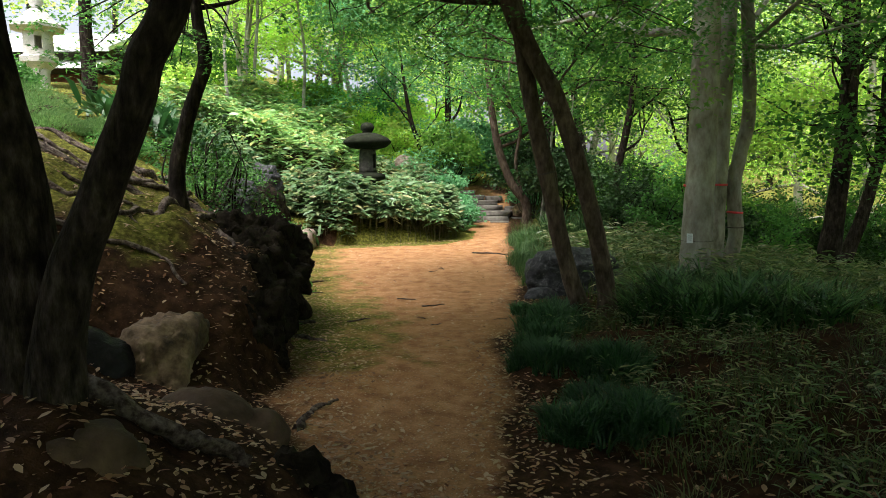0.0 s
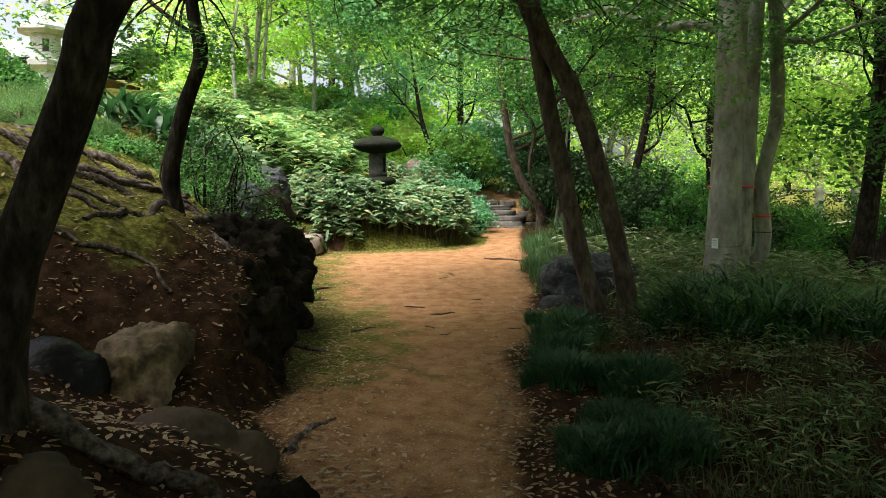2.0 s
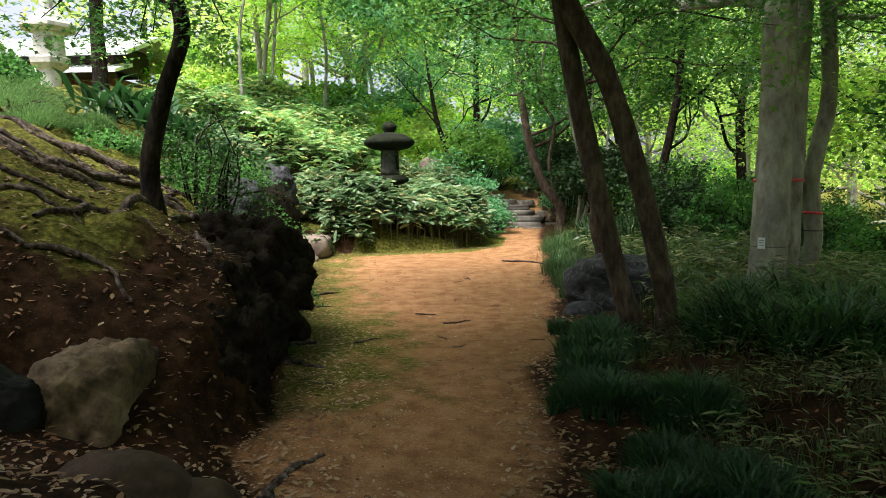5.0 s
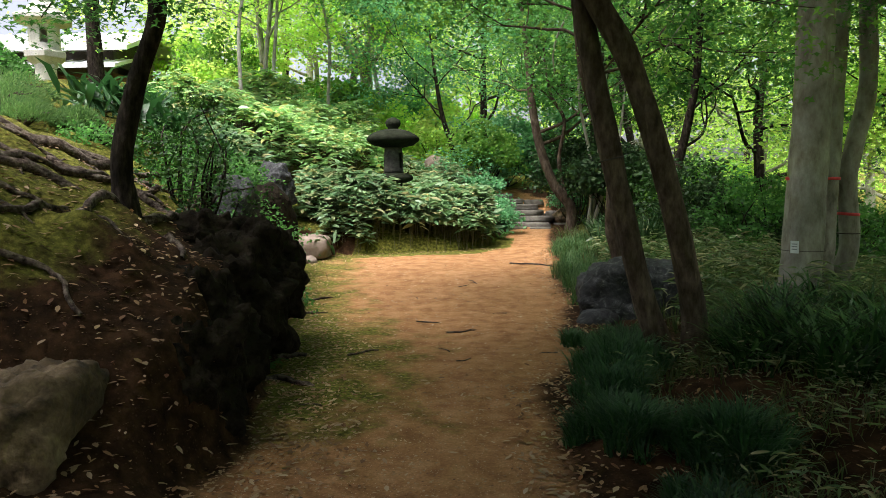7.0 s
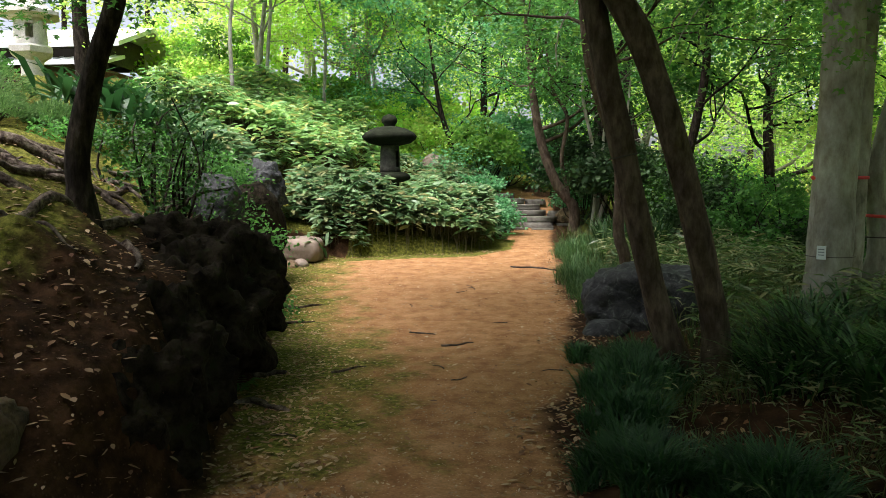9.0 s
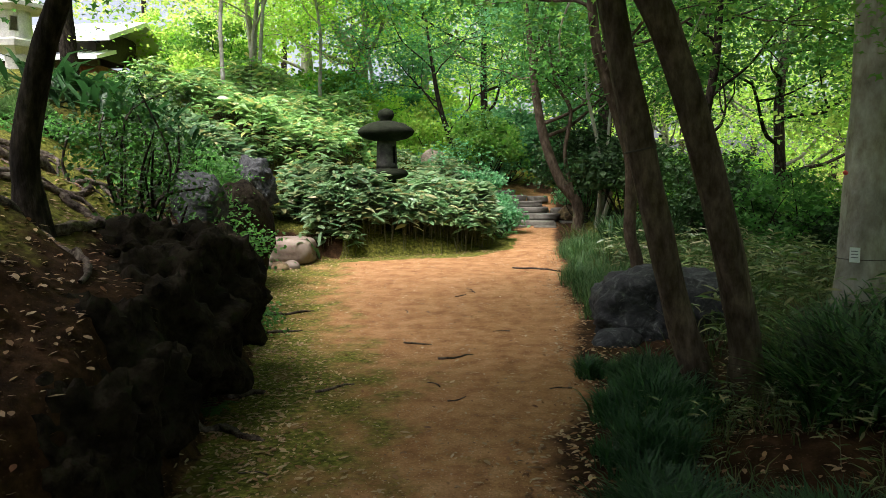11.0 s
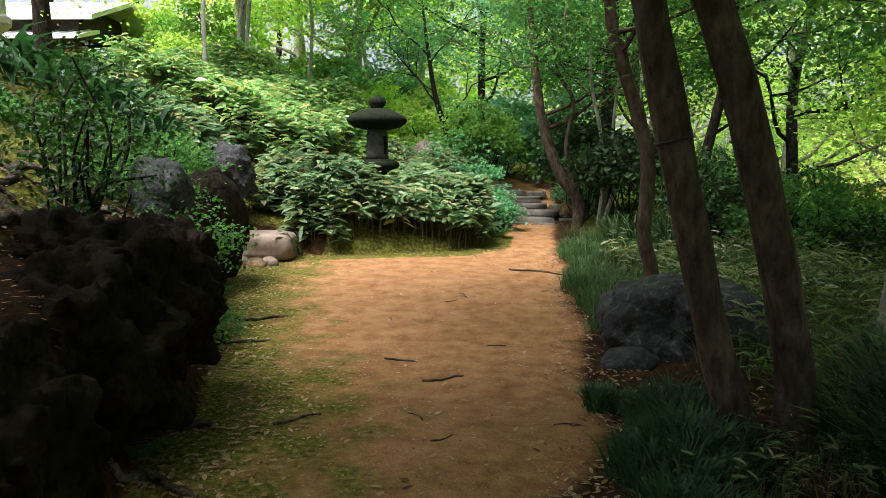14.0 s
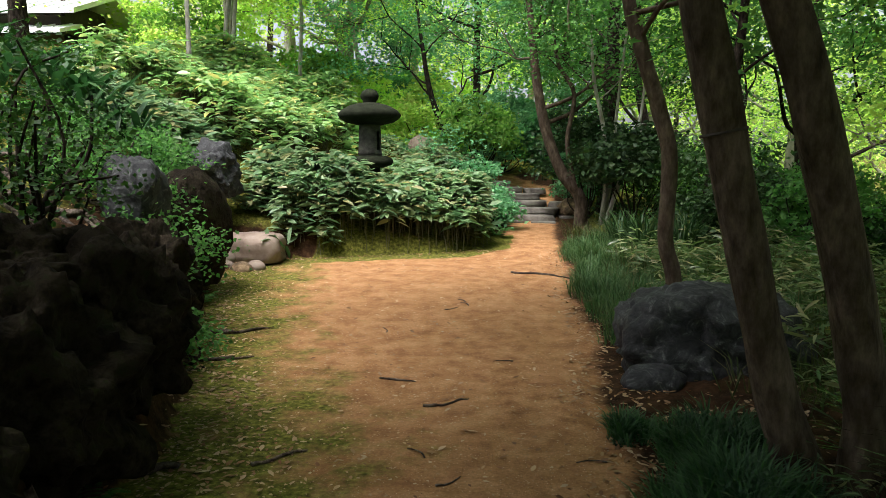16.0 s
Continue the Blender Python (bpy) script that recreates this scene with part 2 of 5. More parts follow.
def mesh_of(name, verts, faces, material, smooth=True):
    me = bpy.data.meshes.new(name)
    v = np.asarray(verts, dtype=np.float32).reshape(-1, 3)
    f = np.asarray(faces, dtype=np.int32)
    k = f.shape[1]
    me.vertices.add(len(v))
    me.vertices.foreach_set("co", v.ravel())
    me.loops.add(f.size)
    me.loops.foreach_set("vertex_index", f.ravel())
    me.polygons.add(len(f))
    me.polygons.foreach_set("loop_start", np.arange(0, f.size, k, dtype=np.int32))
    me.polygons.foreach_set("loop_total", np.full(len(f), k, dtype=np.int32))
    me.polygons.foreach_set("use_smooth", np.full(len(f), smooth, dtype=bool))
    me.update(calc_edges=True)
    me.validate()
    me.materials.append(material)
    return me


def part(name, me, parent=None, label=""):
    """Links a mesh (or a bmesh with a material) as one object under a thing or a part."""
    ob = new(name, me)
    if parent is not None:
        ob.parent = parent
        ob.matrix_parent_inverse = Matrix.Identity(4)
    if label:
        tagged(ob, label)
    return ob


def bm_mesh(name, bm, material, smooth=True):
    me = bpy.data.meshes.new(name)
    for fc in bm.faces:
        fc.smooth = smooth
    bm.to_mesh(me)
    bm.free()
    me.materials.append(material)
    return me


def thing(name, label, category, group="", kind="", at=(0, 0, 0)):
    ob = new(name)
    ob.location = at
    ob.empty_display_size = 0.1
    bpy.context.view_layer.update()
    ob.matrix_world = Matrix.Translation(at)
    return tagged(ob, label, category, group, kind)


def spline(pts, steps=6):
    """A smooth line through the control points (Catmull-Rom)."""
    p = np.array(pts, float)
    q = np.vstack([2 * p[0] - p[1], p, 2 * p[-1] - p[-2]])
    out = []
    for i in range(1, len(q) - 2):
        for s in range(steps):
            u = s / steps
            out.append(0.5 * (2 * q[i] + (q[i + 1] - q[i - 1]) * u + (2 * q[i - 1] - 5 * q[i] + 4 * q[i + 1] - q[i + 2]) * u * u
                              + (3 * q[i] - q[i - 1] - 3 * q[i + 1] + q[i + 2]) * u ** 3))
    out.append(p[-1])
    return np.array(out)


def tube(line, radii, sides=10, rough=0.06, seed=0.0):
    """Verts and quads of a rough tapered tube along a line."""
    line = np.asarray(line, float)
    n = len(line)
    r = np.interp(np.linspace(0, 1, n), np.linspace(0, 1, len(radii)), radii)
    verts = []
    ref = np.array([1.0, 0.13, 0.07])
    for i in range(n):
        d = line[min(i + 1, n - 1)] - line[max(i - 1, 0)]
        d = d / (np.linalg.norm(d) + 1e-9)
        a = np.cross(d, ref)
        if np.linalg.norm(a) < 0.2:
            a = np.cross(d, (0.1, 1, 0.2))
        a /= np.linalg.norm(a)
        c = np.cross(d, a)
        for s in range(sides):
            th = 2 * math.pi * s / sides
            w = 1 + rough * noise.noise((line[i][0] * 3 + 2 * math.cos(th) + seed, line[i][1] * 3 + 2 * math.sin(th), line[i][2] * 3)) * 2
            verts.append(line[i] + (a * math.cos(th) + c * math.sin(th)) * r[i] * w)
    faces = [(i * sides + s, i * sides + (s + 1) % sides, (i + 1) * sides + (s + 1) % sides, (i + 1) * sides + s) for i in range(n - 1) for s in range(sides)]
    return np.array(verts), np.array(faces)


def join(pieces):
    vs, fs, o = [], [], 0
    for v, f in pieces:
        vs.append(v)
        fs.append(np.asarray(f) + o)
        o += len(v)
    return np.vstack(vs), np.vstack(fs)


LEAF_DIAMOND = (np.array([(0, 0, 0), (0.34, 0.45, 0.05), (0, 1, -0.03), (-0.34, 0.45, 0.05)]), np.array([(0, 1, 2, 3)]))
LEAF_LONG = (np.array([(0, 0, 0), (0.13, 0.35, 0.05), (0, 0.4, 0.0), (-0.13, 0.35, 0.05), (0.1, 0.72, 0.0), (0, 1, -0.12), (-0.1, 0.72, 0.0)]),
             np.array([(0, 1, 4, 2), (0, 2, 6, 3), (2, 4, 5, 6)]))
LEAF_MAPLE = (np.array([(0, 0, 0), (0.16, 0.3, 0.03), (0.5, 0.42, -0.04), (0.2, 0.52, 0.02), (0, 1, -0.05), (-0.2, 0.52, 0.02), (-0.5, 0.42, -0.04), (-0.16, 0.3, 0.03)]),
              np.array([(0, 1, 2, 3), (0, 3, 4, 5), (0, 5, 6, 7)]))
LEAF_OVAL = (np.array([(0, 0, 0), (0.17, 0.22, 0.03), (0.21, 0.55, 0.06), (0, 1, 0.03), (-0.21, 0.55, 0.05), (-0.17, 0.22, 0.05)]), np.array([(0, 1, 2, 3), (0, 3, 4, 5)]))
LEAF_SASA = (LEAF_LONG[0] * np.array([1.3, 1, 1]), LEAF_LONG[1])
LEAF_BLADE = (LEAF_LONG[0] * np.array([0.62, 1, 1]), LEAF_LONG[1])
rng = np.random.default_rng(7)


def leaves(centres, sizes, template, flat=0.6, dirs=None, up=None):
    """Scatters one leaf shape at the centres; flat 1: blades lie level, 0: any way."""
    tv, tf = template
    n = len(centres)
    y = rng.normal(size=(n, 3)) if dirs is None else np.asarray(dirs, float)
    if dirs is None:
        y[:, 2] = y[:, 2] * (1 - flat) - 0.25
    y /= np.linalg.norm(y, axis=1)[:, None] + 1e-9
    z = rng.normal(size=(n, 3)) * (1 - flat) + np.array([0, 0, 1.0]) * (flat + 0.2) if up is None else np.asarray(up, float)
    x = np.cross(y, z)
    x /= np.linalg.norm(x, axis=1)[:, None] + 1e-9
    z = np.cross(x, y)
    s = np.asarray(sizes, float).reshape(-1, 1, 1)
    v = (tv[None, :, 0:1] * x[:, None] + tv[None, :, 1:2] * y[:, None] + tv[None, :, 2:3] * z[:, None]) * s + np.asarray(centres)[:, None]
    f = tf[None] + (np.arange(n) * len(tv))[:, None, None]
    return v.reshape(-1, 3), f.reshape(-1, tf.shape[1])


def blades(roots, heights, lean, width=0.008, droop=0.5, segs=3):
    """Arching grass blades: roots n x 3, lean n x 2 (sideways reach)."""
    n = len(roots)
    t = np.linspace(0, 1, segs + 1)
    side = np.stack([-lean[:, 1], lean[:, 0]], 1)
    side /= np.linalg.norm(side, axis=1)[:, None] + 1e-9
    vs = []
    for u in t:
        c = roots + np.stack([lean[:, 0] * u ** 1.6, lean[:, 1] * u ** 1.6, heights * (u * (1 + droop) - droop * u * u * 1.35)], 1)
        w = width * (1 - u ** 2 * 0.92) * 0.5
        e = np.stack([side[:, 0] * w, side[:, 1] * w, np.zeros(n)], 1)
        vs += [c - e, c + e]
    v = np.stack(vs, 1)
    k = 2 * (segs + 1)
    q = np.array([(2 * i, 2 * i + 1, 2 * i + 3, 2 * i + 2) for i in range(segs)])
    f = q[None] + (np.arange(n) * k)[:, None, None]
    return v.reshape(-1, 3), f.reshape(-1, 4)

# ---- the ground: one sheet ----
def ss(u):
    u = np.clip(u, 0, 1)
    return u * u * (3 - 2 * u)


def wobble(y, a):
    return np.where(np.asarray(y) < 14, 0.06 * np.sin(2.3 * np.asarray(y) + a) + 0.035 * np.sin(5.7 * np.asarray(y) + 2 * a), 0.0)


def left_edge(y):
    return wobble(y, 0.4) + np.interp(y, [-6, 2.2, 3.5, 4.9, 6.1, 8.2, 9.7, 11, 12, 14.2, 15.0, 15.8, 18.4, 21.2, 26, 60], [-0.6, -0.5, -0.6, -1.2, -1.4, -1.65, -2.3, -2.6, -2.9, -3.2, -0.2, 0.42, 0.72, 0.8, -2, -9])


def right_edge(y):
    return wobble(y, 2.0) + np.interp(y, [-6, 3.4, 5.1, 7, 7.8, 9.8, 11.6, 14.1, 17, 18.4, 21.2, 26, 60], [0.4, 0.41, 0.48, 0.6, 0.86, 1.08, 1.2, 1.36, 1.57, 1.75, 2.0, 0.0, -7])


def path_height(y):
    return np.interp(y, [-300, 10, 14.2, 18, 19.2, 21.2, 25, 30, 45, 80, 300], [0, 0, 0.22, 0.42, 0.46, 1.02, 1.6, 2.9, 6.0, 11, 20])


def height_base(x, y):
    x, y = np.asarray(x, float), np.asarray(y, float)
    zp = path_height(y)
    xl, xr = left_edge(y), right_edge(y)
    d = np.maximum(0, xl - x)
    cliff = np.interp(y, [-6, 2, 4.7, 5.3, 6, 12, 13.5, 14.3, 15.5, 40], [0.2, 0.12, 0.1, 0.55, 0.82, 0.7, 0.5, 0.2, 0.1, 0.1])
    slope = np.interp(y, [-6, 4, 6, 11, 12.5, 14.2, 15, 17, 20, 40], [0.3, 0.38, 0.48, 0.52, 0.6, 0.6, 0.47, 0.45, 0.4, 0.2])
    run = np.maximum(0, d - 0.15)
    low = np.interp(y, [-6, 14.0, 14.8, 18.5, 21], [1, 1, 0.45, 0.5, 1])
    left = cliff * ss(d / 0.32) + slope * (np.minimum(run, 2.6) * low + np.clip(run - 2.6, 0, 5.5) * np.interp(y, [12.5, 14.6], [0.35, 1.0]) + np.maximum(0, run - 8.1) * 0.15)
    left = left + 0.3 * np.exp(-((x + 1.55) ** 2 + (y - 2.75) ** 2) / 0.3)
    left = left + 0.62 * np.exp(-((x + 5.1) ** 2 / 1.6 + (y - 13.3) ** 2 / 1.0))
    e = np.maximum(0, x - xr)
    zr = np.interp(y, [-300, 20, 60, 300], [0, 0, 1.5, 8])
    k = ss(e / 5)
    right = 0.03 * ss(e / 0.2) + 0.05 * np.minimum(e, 1.0) + 0.14 * np.clip(e - 1.0, 0, 1.3) - 0.14 * np.clip(x - 3.7, 0, 9)
    return zp * (1 - k) + zr * k + left + right


def lumps(x, y):
    xl, xr = float(left_edge(y)), float(right_edge(y))
    out = max(xl - x, x - xr, 0)
    a = 0.012 + 0.09 * min(1, out / 0.5)
    ledge = 0.0
    if xl - x > 0.5 and 4.5 < y < 14:
        ledge = 0.11 * min(1, (xl - x - 0.5) / 0.4) * (noise.noise((x * 0.8, y * 2.6 + x * 0.9, 21)) + 0.4 * noise.noise((x * 1.6, y * 6, 23)))
    return ledge + a * (noise.noise((x * 1.3, y * 1.3, 0)) + 0.5 * noise.noise((x * 3.7, y * 3.7, 5)) + 0.28 * noise.noise((x * 9, y * 9, 9)))


def ground_z(x, y):
    return float(height_base(x, y)) + lumps(x, y)


def axis(lo, hi, step, far):
    mid = list(np.arange(lo, hi, step))
    up, dn, s = [hi], [lo - step], step
    while up[-1] < far:
        s *= 1.13
        up.append(up[-1] + s)
        dn.append(dn[-1] - s)
    return np.array(dn[::-1] + mid + up)


def build_ground():
    xs, ys = axis(-4.2, 4.2, 0.055, 330), axis(1.5, 16.5, 0.07, 330)
    X, Y = np.meshgrid(xs, ys)
    Z = height_base(X, Y)
    Z += np.array([lumps(a, b) if abs(a) < 40 and -20 < b < 60 else 0.0 for a, b in zip(X.ravel(), Y.ravel())]).reshape(X.shape)
    nx, ny = len(xs), len(ys)
    i = np.arange(nx * ny).reshape(ny, nx)
    f = np.stack([i[:-1, :-1], i[:-1, 1:], i[1:, 1:], i[1:, :-1]], -1).reshape(-1, 4)
    me = mesh_of("ground", np.stack([X, Y, Z], -1), f, ground_material())
    xl, xr = left_edge(Y), right_edge(Y)
    inside = np.minimum(X - xl, xr - X)
    path = ss((inside + 0.2) / 0.5) * (Y < 24)
    # moss along the left half of the clearing, and on the open slope
    moss = 0.85 * ss((Y - 4.0) / 3) * np.clip((xl + 2.1 - X) / 1.7, 0, 1) * (inside > 0) * (Y < 14.6)
    moss += 0.78 * ss((xl - 0.5 - X) / 0.6) * ss((Y - 4.9) / 0.8) * (Y < 50) + 0.9 * ((Y > 13.9) & (Y < 16.8) & (X > -2.2) & (X < left_edge(Y + 0.4) + 0.22))
    moss += np.maximum(ss((X - 3.6) / 2.2), 1.0 * ((Y > 23) | ((X > xr + 0.6) & (Y > 10))))
    for nm, arr in (("path", path), ("moss", moss)):
        me.attributes.new(nm, "FLOAT", "POINT").data.foreach_set("value", arr.ravel().astype(np.float32))
    return tagged(part("ground", me), "trodden orange-brown earth path between mossy and leaf-littered banks", "ground", kind="structure")


build_ground()

# ---- rocks ----


def rock(name, label, at, size, material, seed, rough=0.25, freq=1.6, turn=0.0, group="", angular=0.0, sub=4, tilt=0.0, square=0.0):
    """square: above 2, the rock nears a block with rounded edges."""
    bm = bmesh.new()
    bmesh.ops.create_icosphere(bm, subdivisions=sub, radius=1)
    for v in bm.verts:
        d = v.co.normalized()
        o = Vector((seed * 7.3, seed * 3.1, seed))
        k = 1 + rough * noise.noise(d * freq + o) + rough * 0.45 * noise.noise(d * freq * 2.7 + o) + rough * 0.3 * noise.noise(d * freq * 7 + o) + rough * 0.12 * noise.noise(d * freq * 17 + o)
        if angular:
            k += angular * (0.35 - noise.cell(d * 1.7 + o) * 0.5)
            k -= angular * max(0, abs(d.x) ** 4 + abs(d.y) ** 4 + abs(d.z) ** 4 - 0.55) * 0.35
        if square:
            k *= (abs(d.x) ** square + abs(d.y) ** square + abs(d.z) ** square) ** (-1 / square)
        p = d * k
        p.z = max(p.z, -0.75)
        v.co = Vector((p.x * size[0], p.y * size[1], p.z * size[2]))
    bmesh.ops.rotate(bm, verts=bm.verts, matrix=Euler((radians(tilt), 0, radians(turn))).to_matrix())
    ob = part(name, bm_mesh(name, bm, material))
    ob.location = at
    return tagged(ob, label, "rock", group)


GB = "rocks edging the bank"
rock("rock", "dark wet rounded boulder beside the tan rock", (-2.36, 4.5, 0.32), (0.35, 0.32, 0.33), M_rock_wet, 3, 0.15)
rock("rock", "tan angular boulder with pale flat top", (-1.96, 4.85, 0.27), (0.24, 0.34, 0.34), M_rock_tan, 5, 0.2, 1.5, group=GB, angular=0.12, sub=5, square=4)
rock("rock", "smooth brown boulder half sunk in earth", (-1.42, 4.05, 0.05), (0.36, 0.3, 0.32), M_rock_smooth, 8, 0.12, group=GB)
rock("rock", "smooth brown stone leaning on a larger boulder", (-1.14, 4.12, 0.03), (0.2, 0.25, 0.2), M_rock_smooth, 9, 0.12, group=GB)
rock("rock", "dark greenish boulder under the tree root", (-1.4, 2.62, 0.46), (0.27, 0.22, 0.22), M_rock_smooth, 12, 0.18, group=GB)
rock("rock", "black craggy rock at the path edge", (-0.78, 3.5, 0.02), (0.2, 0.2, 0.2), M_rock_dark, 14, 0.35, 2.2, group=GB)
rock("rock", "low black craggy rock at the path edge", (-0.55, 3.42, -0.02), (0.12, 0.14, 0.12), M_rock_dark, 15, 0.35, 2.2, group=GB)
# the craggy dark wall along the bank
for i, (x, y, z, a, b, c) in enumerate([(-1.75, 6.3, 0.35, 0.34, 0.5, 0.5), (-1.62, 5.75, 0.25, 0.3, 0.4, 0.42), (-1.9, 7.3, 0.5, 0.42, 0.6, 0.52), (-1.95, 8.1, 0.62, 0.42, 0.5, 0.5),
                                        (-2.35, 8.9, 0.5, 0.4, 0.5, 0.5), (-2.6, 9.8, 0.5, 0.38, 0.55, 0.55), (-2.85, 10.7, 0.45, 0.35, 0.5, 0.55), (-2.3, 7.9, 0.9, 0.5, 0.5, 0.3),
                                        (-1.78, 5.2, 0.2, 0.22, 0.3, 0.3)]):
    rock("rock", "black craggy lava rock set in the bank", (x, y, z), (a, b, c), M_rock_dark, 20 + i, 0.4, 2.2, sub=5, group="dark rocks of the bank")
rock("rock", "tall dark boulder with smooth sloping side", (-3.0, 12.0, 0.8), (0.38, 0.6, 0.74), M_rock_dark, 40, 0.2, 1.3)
rock("rock", "pale grey flat-topped rock behind low leaves", (-3.1, 10.95, 1.22), (0.27, 0.32, 0.38), M_rock_blue, 41, 0.25, 1.4, square=2.8)
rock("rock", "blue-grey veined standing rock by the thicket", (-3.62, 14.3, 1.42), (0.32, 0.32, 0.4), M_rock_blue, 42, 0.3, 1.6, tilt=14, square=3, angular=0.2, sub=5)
rock("rock", "rounded pinkish-brown boulder beside small stones", (-2.97, 14.05, 0.4), (0.42, 0.3, 0.23), M_rock_river, 44, 0.1, 1.3, square=4.5, turn=-8)
for i, (x, y, z, a) in enumerate([(-3.22, 13.62, 0.32, 0.15), (-3.2, 13.5, 0.2, 0.17), (-2.93, 13.4, 0.2, 0.15), (-2.78, 13.55, 0.22, 0.13), (-3.3, 13.3, 0.16, 0.12)]):
    rock("stone", "smooth rounded grey-brown cobble by the boulder", (x, y, z), (a, a * 0.9, a * 0.72), M_rock_river if i != 2 else M_rock_tan, 50 + i, 0.08, 1.0, group="cobbles by the boulder", sub=3)
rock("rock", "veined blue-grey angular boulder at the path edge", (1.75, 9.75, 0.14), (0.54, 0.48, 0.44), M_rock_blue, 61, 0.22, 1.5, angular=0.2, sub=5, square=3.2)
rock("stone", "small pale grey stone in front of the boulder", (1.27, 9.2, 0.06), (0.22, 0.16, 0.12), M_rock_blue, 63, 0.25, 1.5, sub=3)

# ---- trees ----


def pad_leaves(centre, radii, n, size, template=LEAF_DIAMOND, flat=0.6):
    """A drooping layer of foliage."""
    p = rng.normal(size=(n, 3)) * 0.5
    c = np.array(centre) + p * np.array(radii)
    c[:, 2] -= 0.25 * radii[2] + 0.35 * radii[2] * (p[:, 0] ** 2 + p[:, 1] ** 2)
    return leaves(c, size * rng.uniform(0.7, 1.25, n), template, flat)


def grow(root, heading, length, radius, depth, out, tips, spread=0.6, lift=0.15):
    """A limb that forks until it ends in twigs; collects tubes and twig ends."""
    pts, d, p = [np.array(root, float)], np.array(heading, float), np.array(root, float)
    d /= np.linalg.norm(d)
    for _ in range(4):
        d = d + rng.normal(size=3) * 0.16 + np.array([0, 0, lift * 0.2])
        d /= np.linalg.norm(d)
        p = p + d * length / 4
        pts.append(p.copy())
    out.append(tube(spline(pts, 2), [radius, radius * 0.55], 7 if radius > 0.04 else (4 if radius > 0.018 else 3)))
    if depth == 0:
        tips.append(p)
        tips.append(pts[2])
        return
    for k in range(2 + (rng.random() < 0.45)):
        h = d + rng.normal(size=3) * spread
        h[2] = h[2] * 0.6 + lift
        grow(p if k else pts[3], h, length * rng.uniform(0.6, 0.85), radius * 0.55, depth - 1, out, tips, spread, lift)


def open_space(p):
    """Whether a leafy twig would hang into the cleared air above the path or round the lantern."""
    x, y, z = p
    over_path = float(left_edge(y)) - 0.9 < x < float(right_edge(y)) + 0.5 and y < 19 and z < 3.3
    by_lantern = -3.6 < x < 0.2 and 12 < y < 19.4 and z < 4.2
    over_start = y < 6.2 and z < 3.9
    return over_path or by_lantern or over_start


def tree(label, at, stems, bark, leaf, limbs=6, limb_len=1.6, depth=2, pad=(0.9, 0.9, 0.28), per_tip=70, leaf_size=0.07, from_share=0.6,
         template=LEAF_DIAMOND, group="", category="tree", spread=0.6, lift=0.15, sides=12, bands=(), name="tree", top_limbs=True):
    """stems: lists of (control points, radii)."""
    t = thing(name, label, category, group, at=at)
    base = np.array(at)
    for line, radii in stems:
        sp = spline(line, 7)
        v, f = tube(sp, radii, sides, 0.07, seed=at[0])
        part("trunk", mesh_of("trunk", v - base, f, bark), t)
        tips = []
        for k in range(limbs):
            tubes, ends = [], []
            u = from_share + (1 - from_share) * (k + rng.random()) / limbs
            i = min(len(sp) - 1, int(u * (len(sp) - 1)))
            a = rng.uniform(0, 2 * math.pi)
            r = np.interp(u, np.linspace(0, 1, len(radii)), radii)
            grow(sp[i], (math.cos(a), math.sin(a), 0.35 + rng.uniform(-0.2, 0.5)), limb_len * rng.uniform(0.7, 1.2), r * 0.45, depth, tubes, ends, spread, lift)
            if any(open_space(p) for p in ends):
                continue
            tips += ends
            v, f = join(tubes)
            part("branch", mesh_of("branch", v - base, f, bark), t)
        if tips and per_tip:
            v, f = join([pad_leaves(p, np.array(pad) * rng.uniform(0.7, 1.3), per_tip, leaf_size, template) for p in tips])
            part("crown", mesh_of("crown", v - base, f, leaf, False), t)
    return t


# the near pair of stems on the left bank, with a creeping root
tree("dark leaning tree on the bank with exposed root", (-1.5, 2.5, 0.6),
     [([(-1.68, 2.9, 0.1), (-1.69, 2.9, 0.4), (-1.71, 2.9, 0.85), (-1.73, 2.9, 1.3), (-1.76, 2.9, 1.72), (-1.86, 2.9, 2.2), (-1.97, 2.9, 3.2), (-2.05, 2.8, 4.4)], [0.24, 0.18, 0.14, 0.12, 0.115, 0.105, 0.08]),
      ([(-1.6, 2.8, 0.3), (-1.52, 2.8, 1.1), (-1.34, 2.8, 1.56), (-1.19, 2.8, 1.91), (-1.15, 2.8, 2.06), (-1.05, 2.8, 2.25), (-0.98, 2.85, 2.6), (-0.9, 2.9, 3.3), (-0.7, 3.1, 4.4)], [0.13, 0.082, 0.075, 0.075, 0.07, 0.05])],
     M_bark_dark, M_maple_deep, limbs=6, limb_len=1.4, depth=2, per_tip=70, from_share=0.86, lift=0.3, leaf_size=0.085, template=LEAF_MAPLE)
slope_tree = tree("slender dark tree on the mossy slope", (-2.72, 7.3, 1.2),
     [([(-2.72, 7.3, 1.15), (-2.72, 7.3, 1.4), (-2.71, 7.3, 1.76), (-2.57, 7.3, 2.28), (-2.39, 7.3, 2.78), (-2.45, 7.3, 3.17), (-2.47, 7.3, 3.72), (-2.4, 7.4, 4.6), (-2.5, 7.6, 5.8), (-2.3, 7.9, 7.0)], [0.15, 0.085, 0.075, 0.07, 0.06, 0.055, 0.045, 0.03])],
     M_bark_dark, M_maple_deep, limbs=13, limb_len=1.7, depth=2, per_tip=85, from_share=0.46, pad=(0.7, 0.7, 0.22), leaf_size=0.07, template=LEAF_MAPLE)
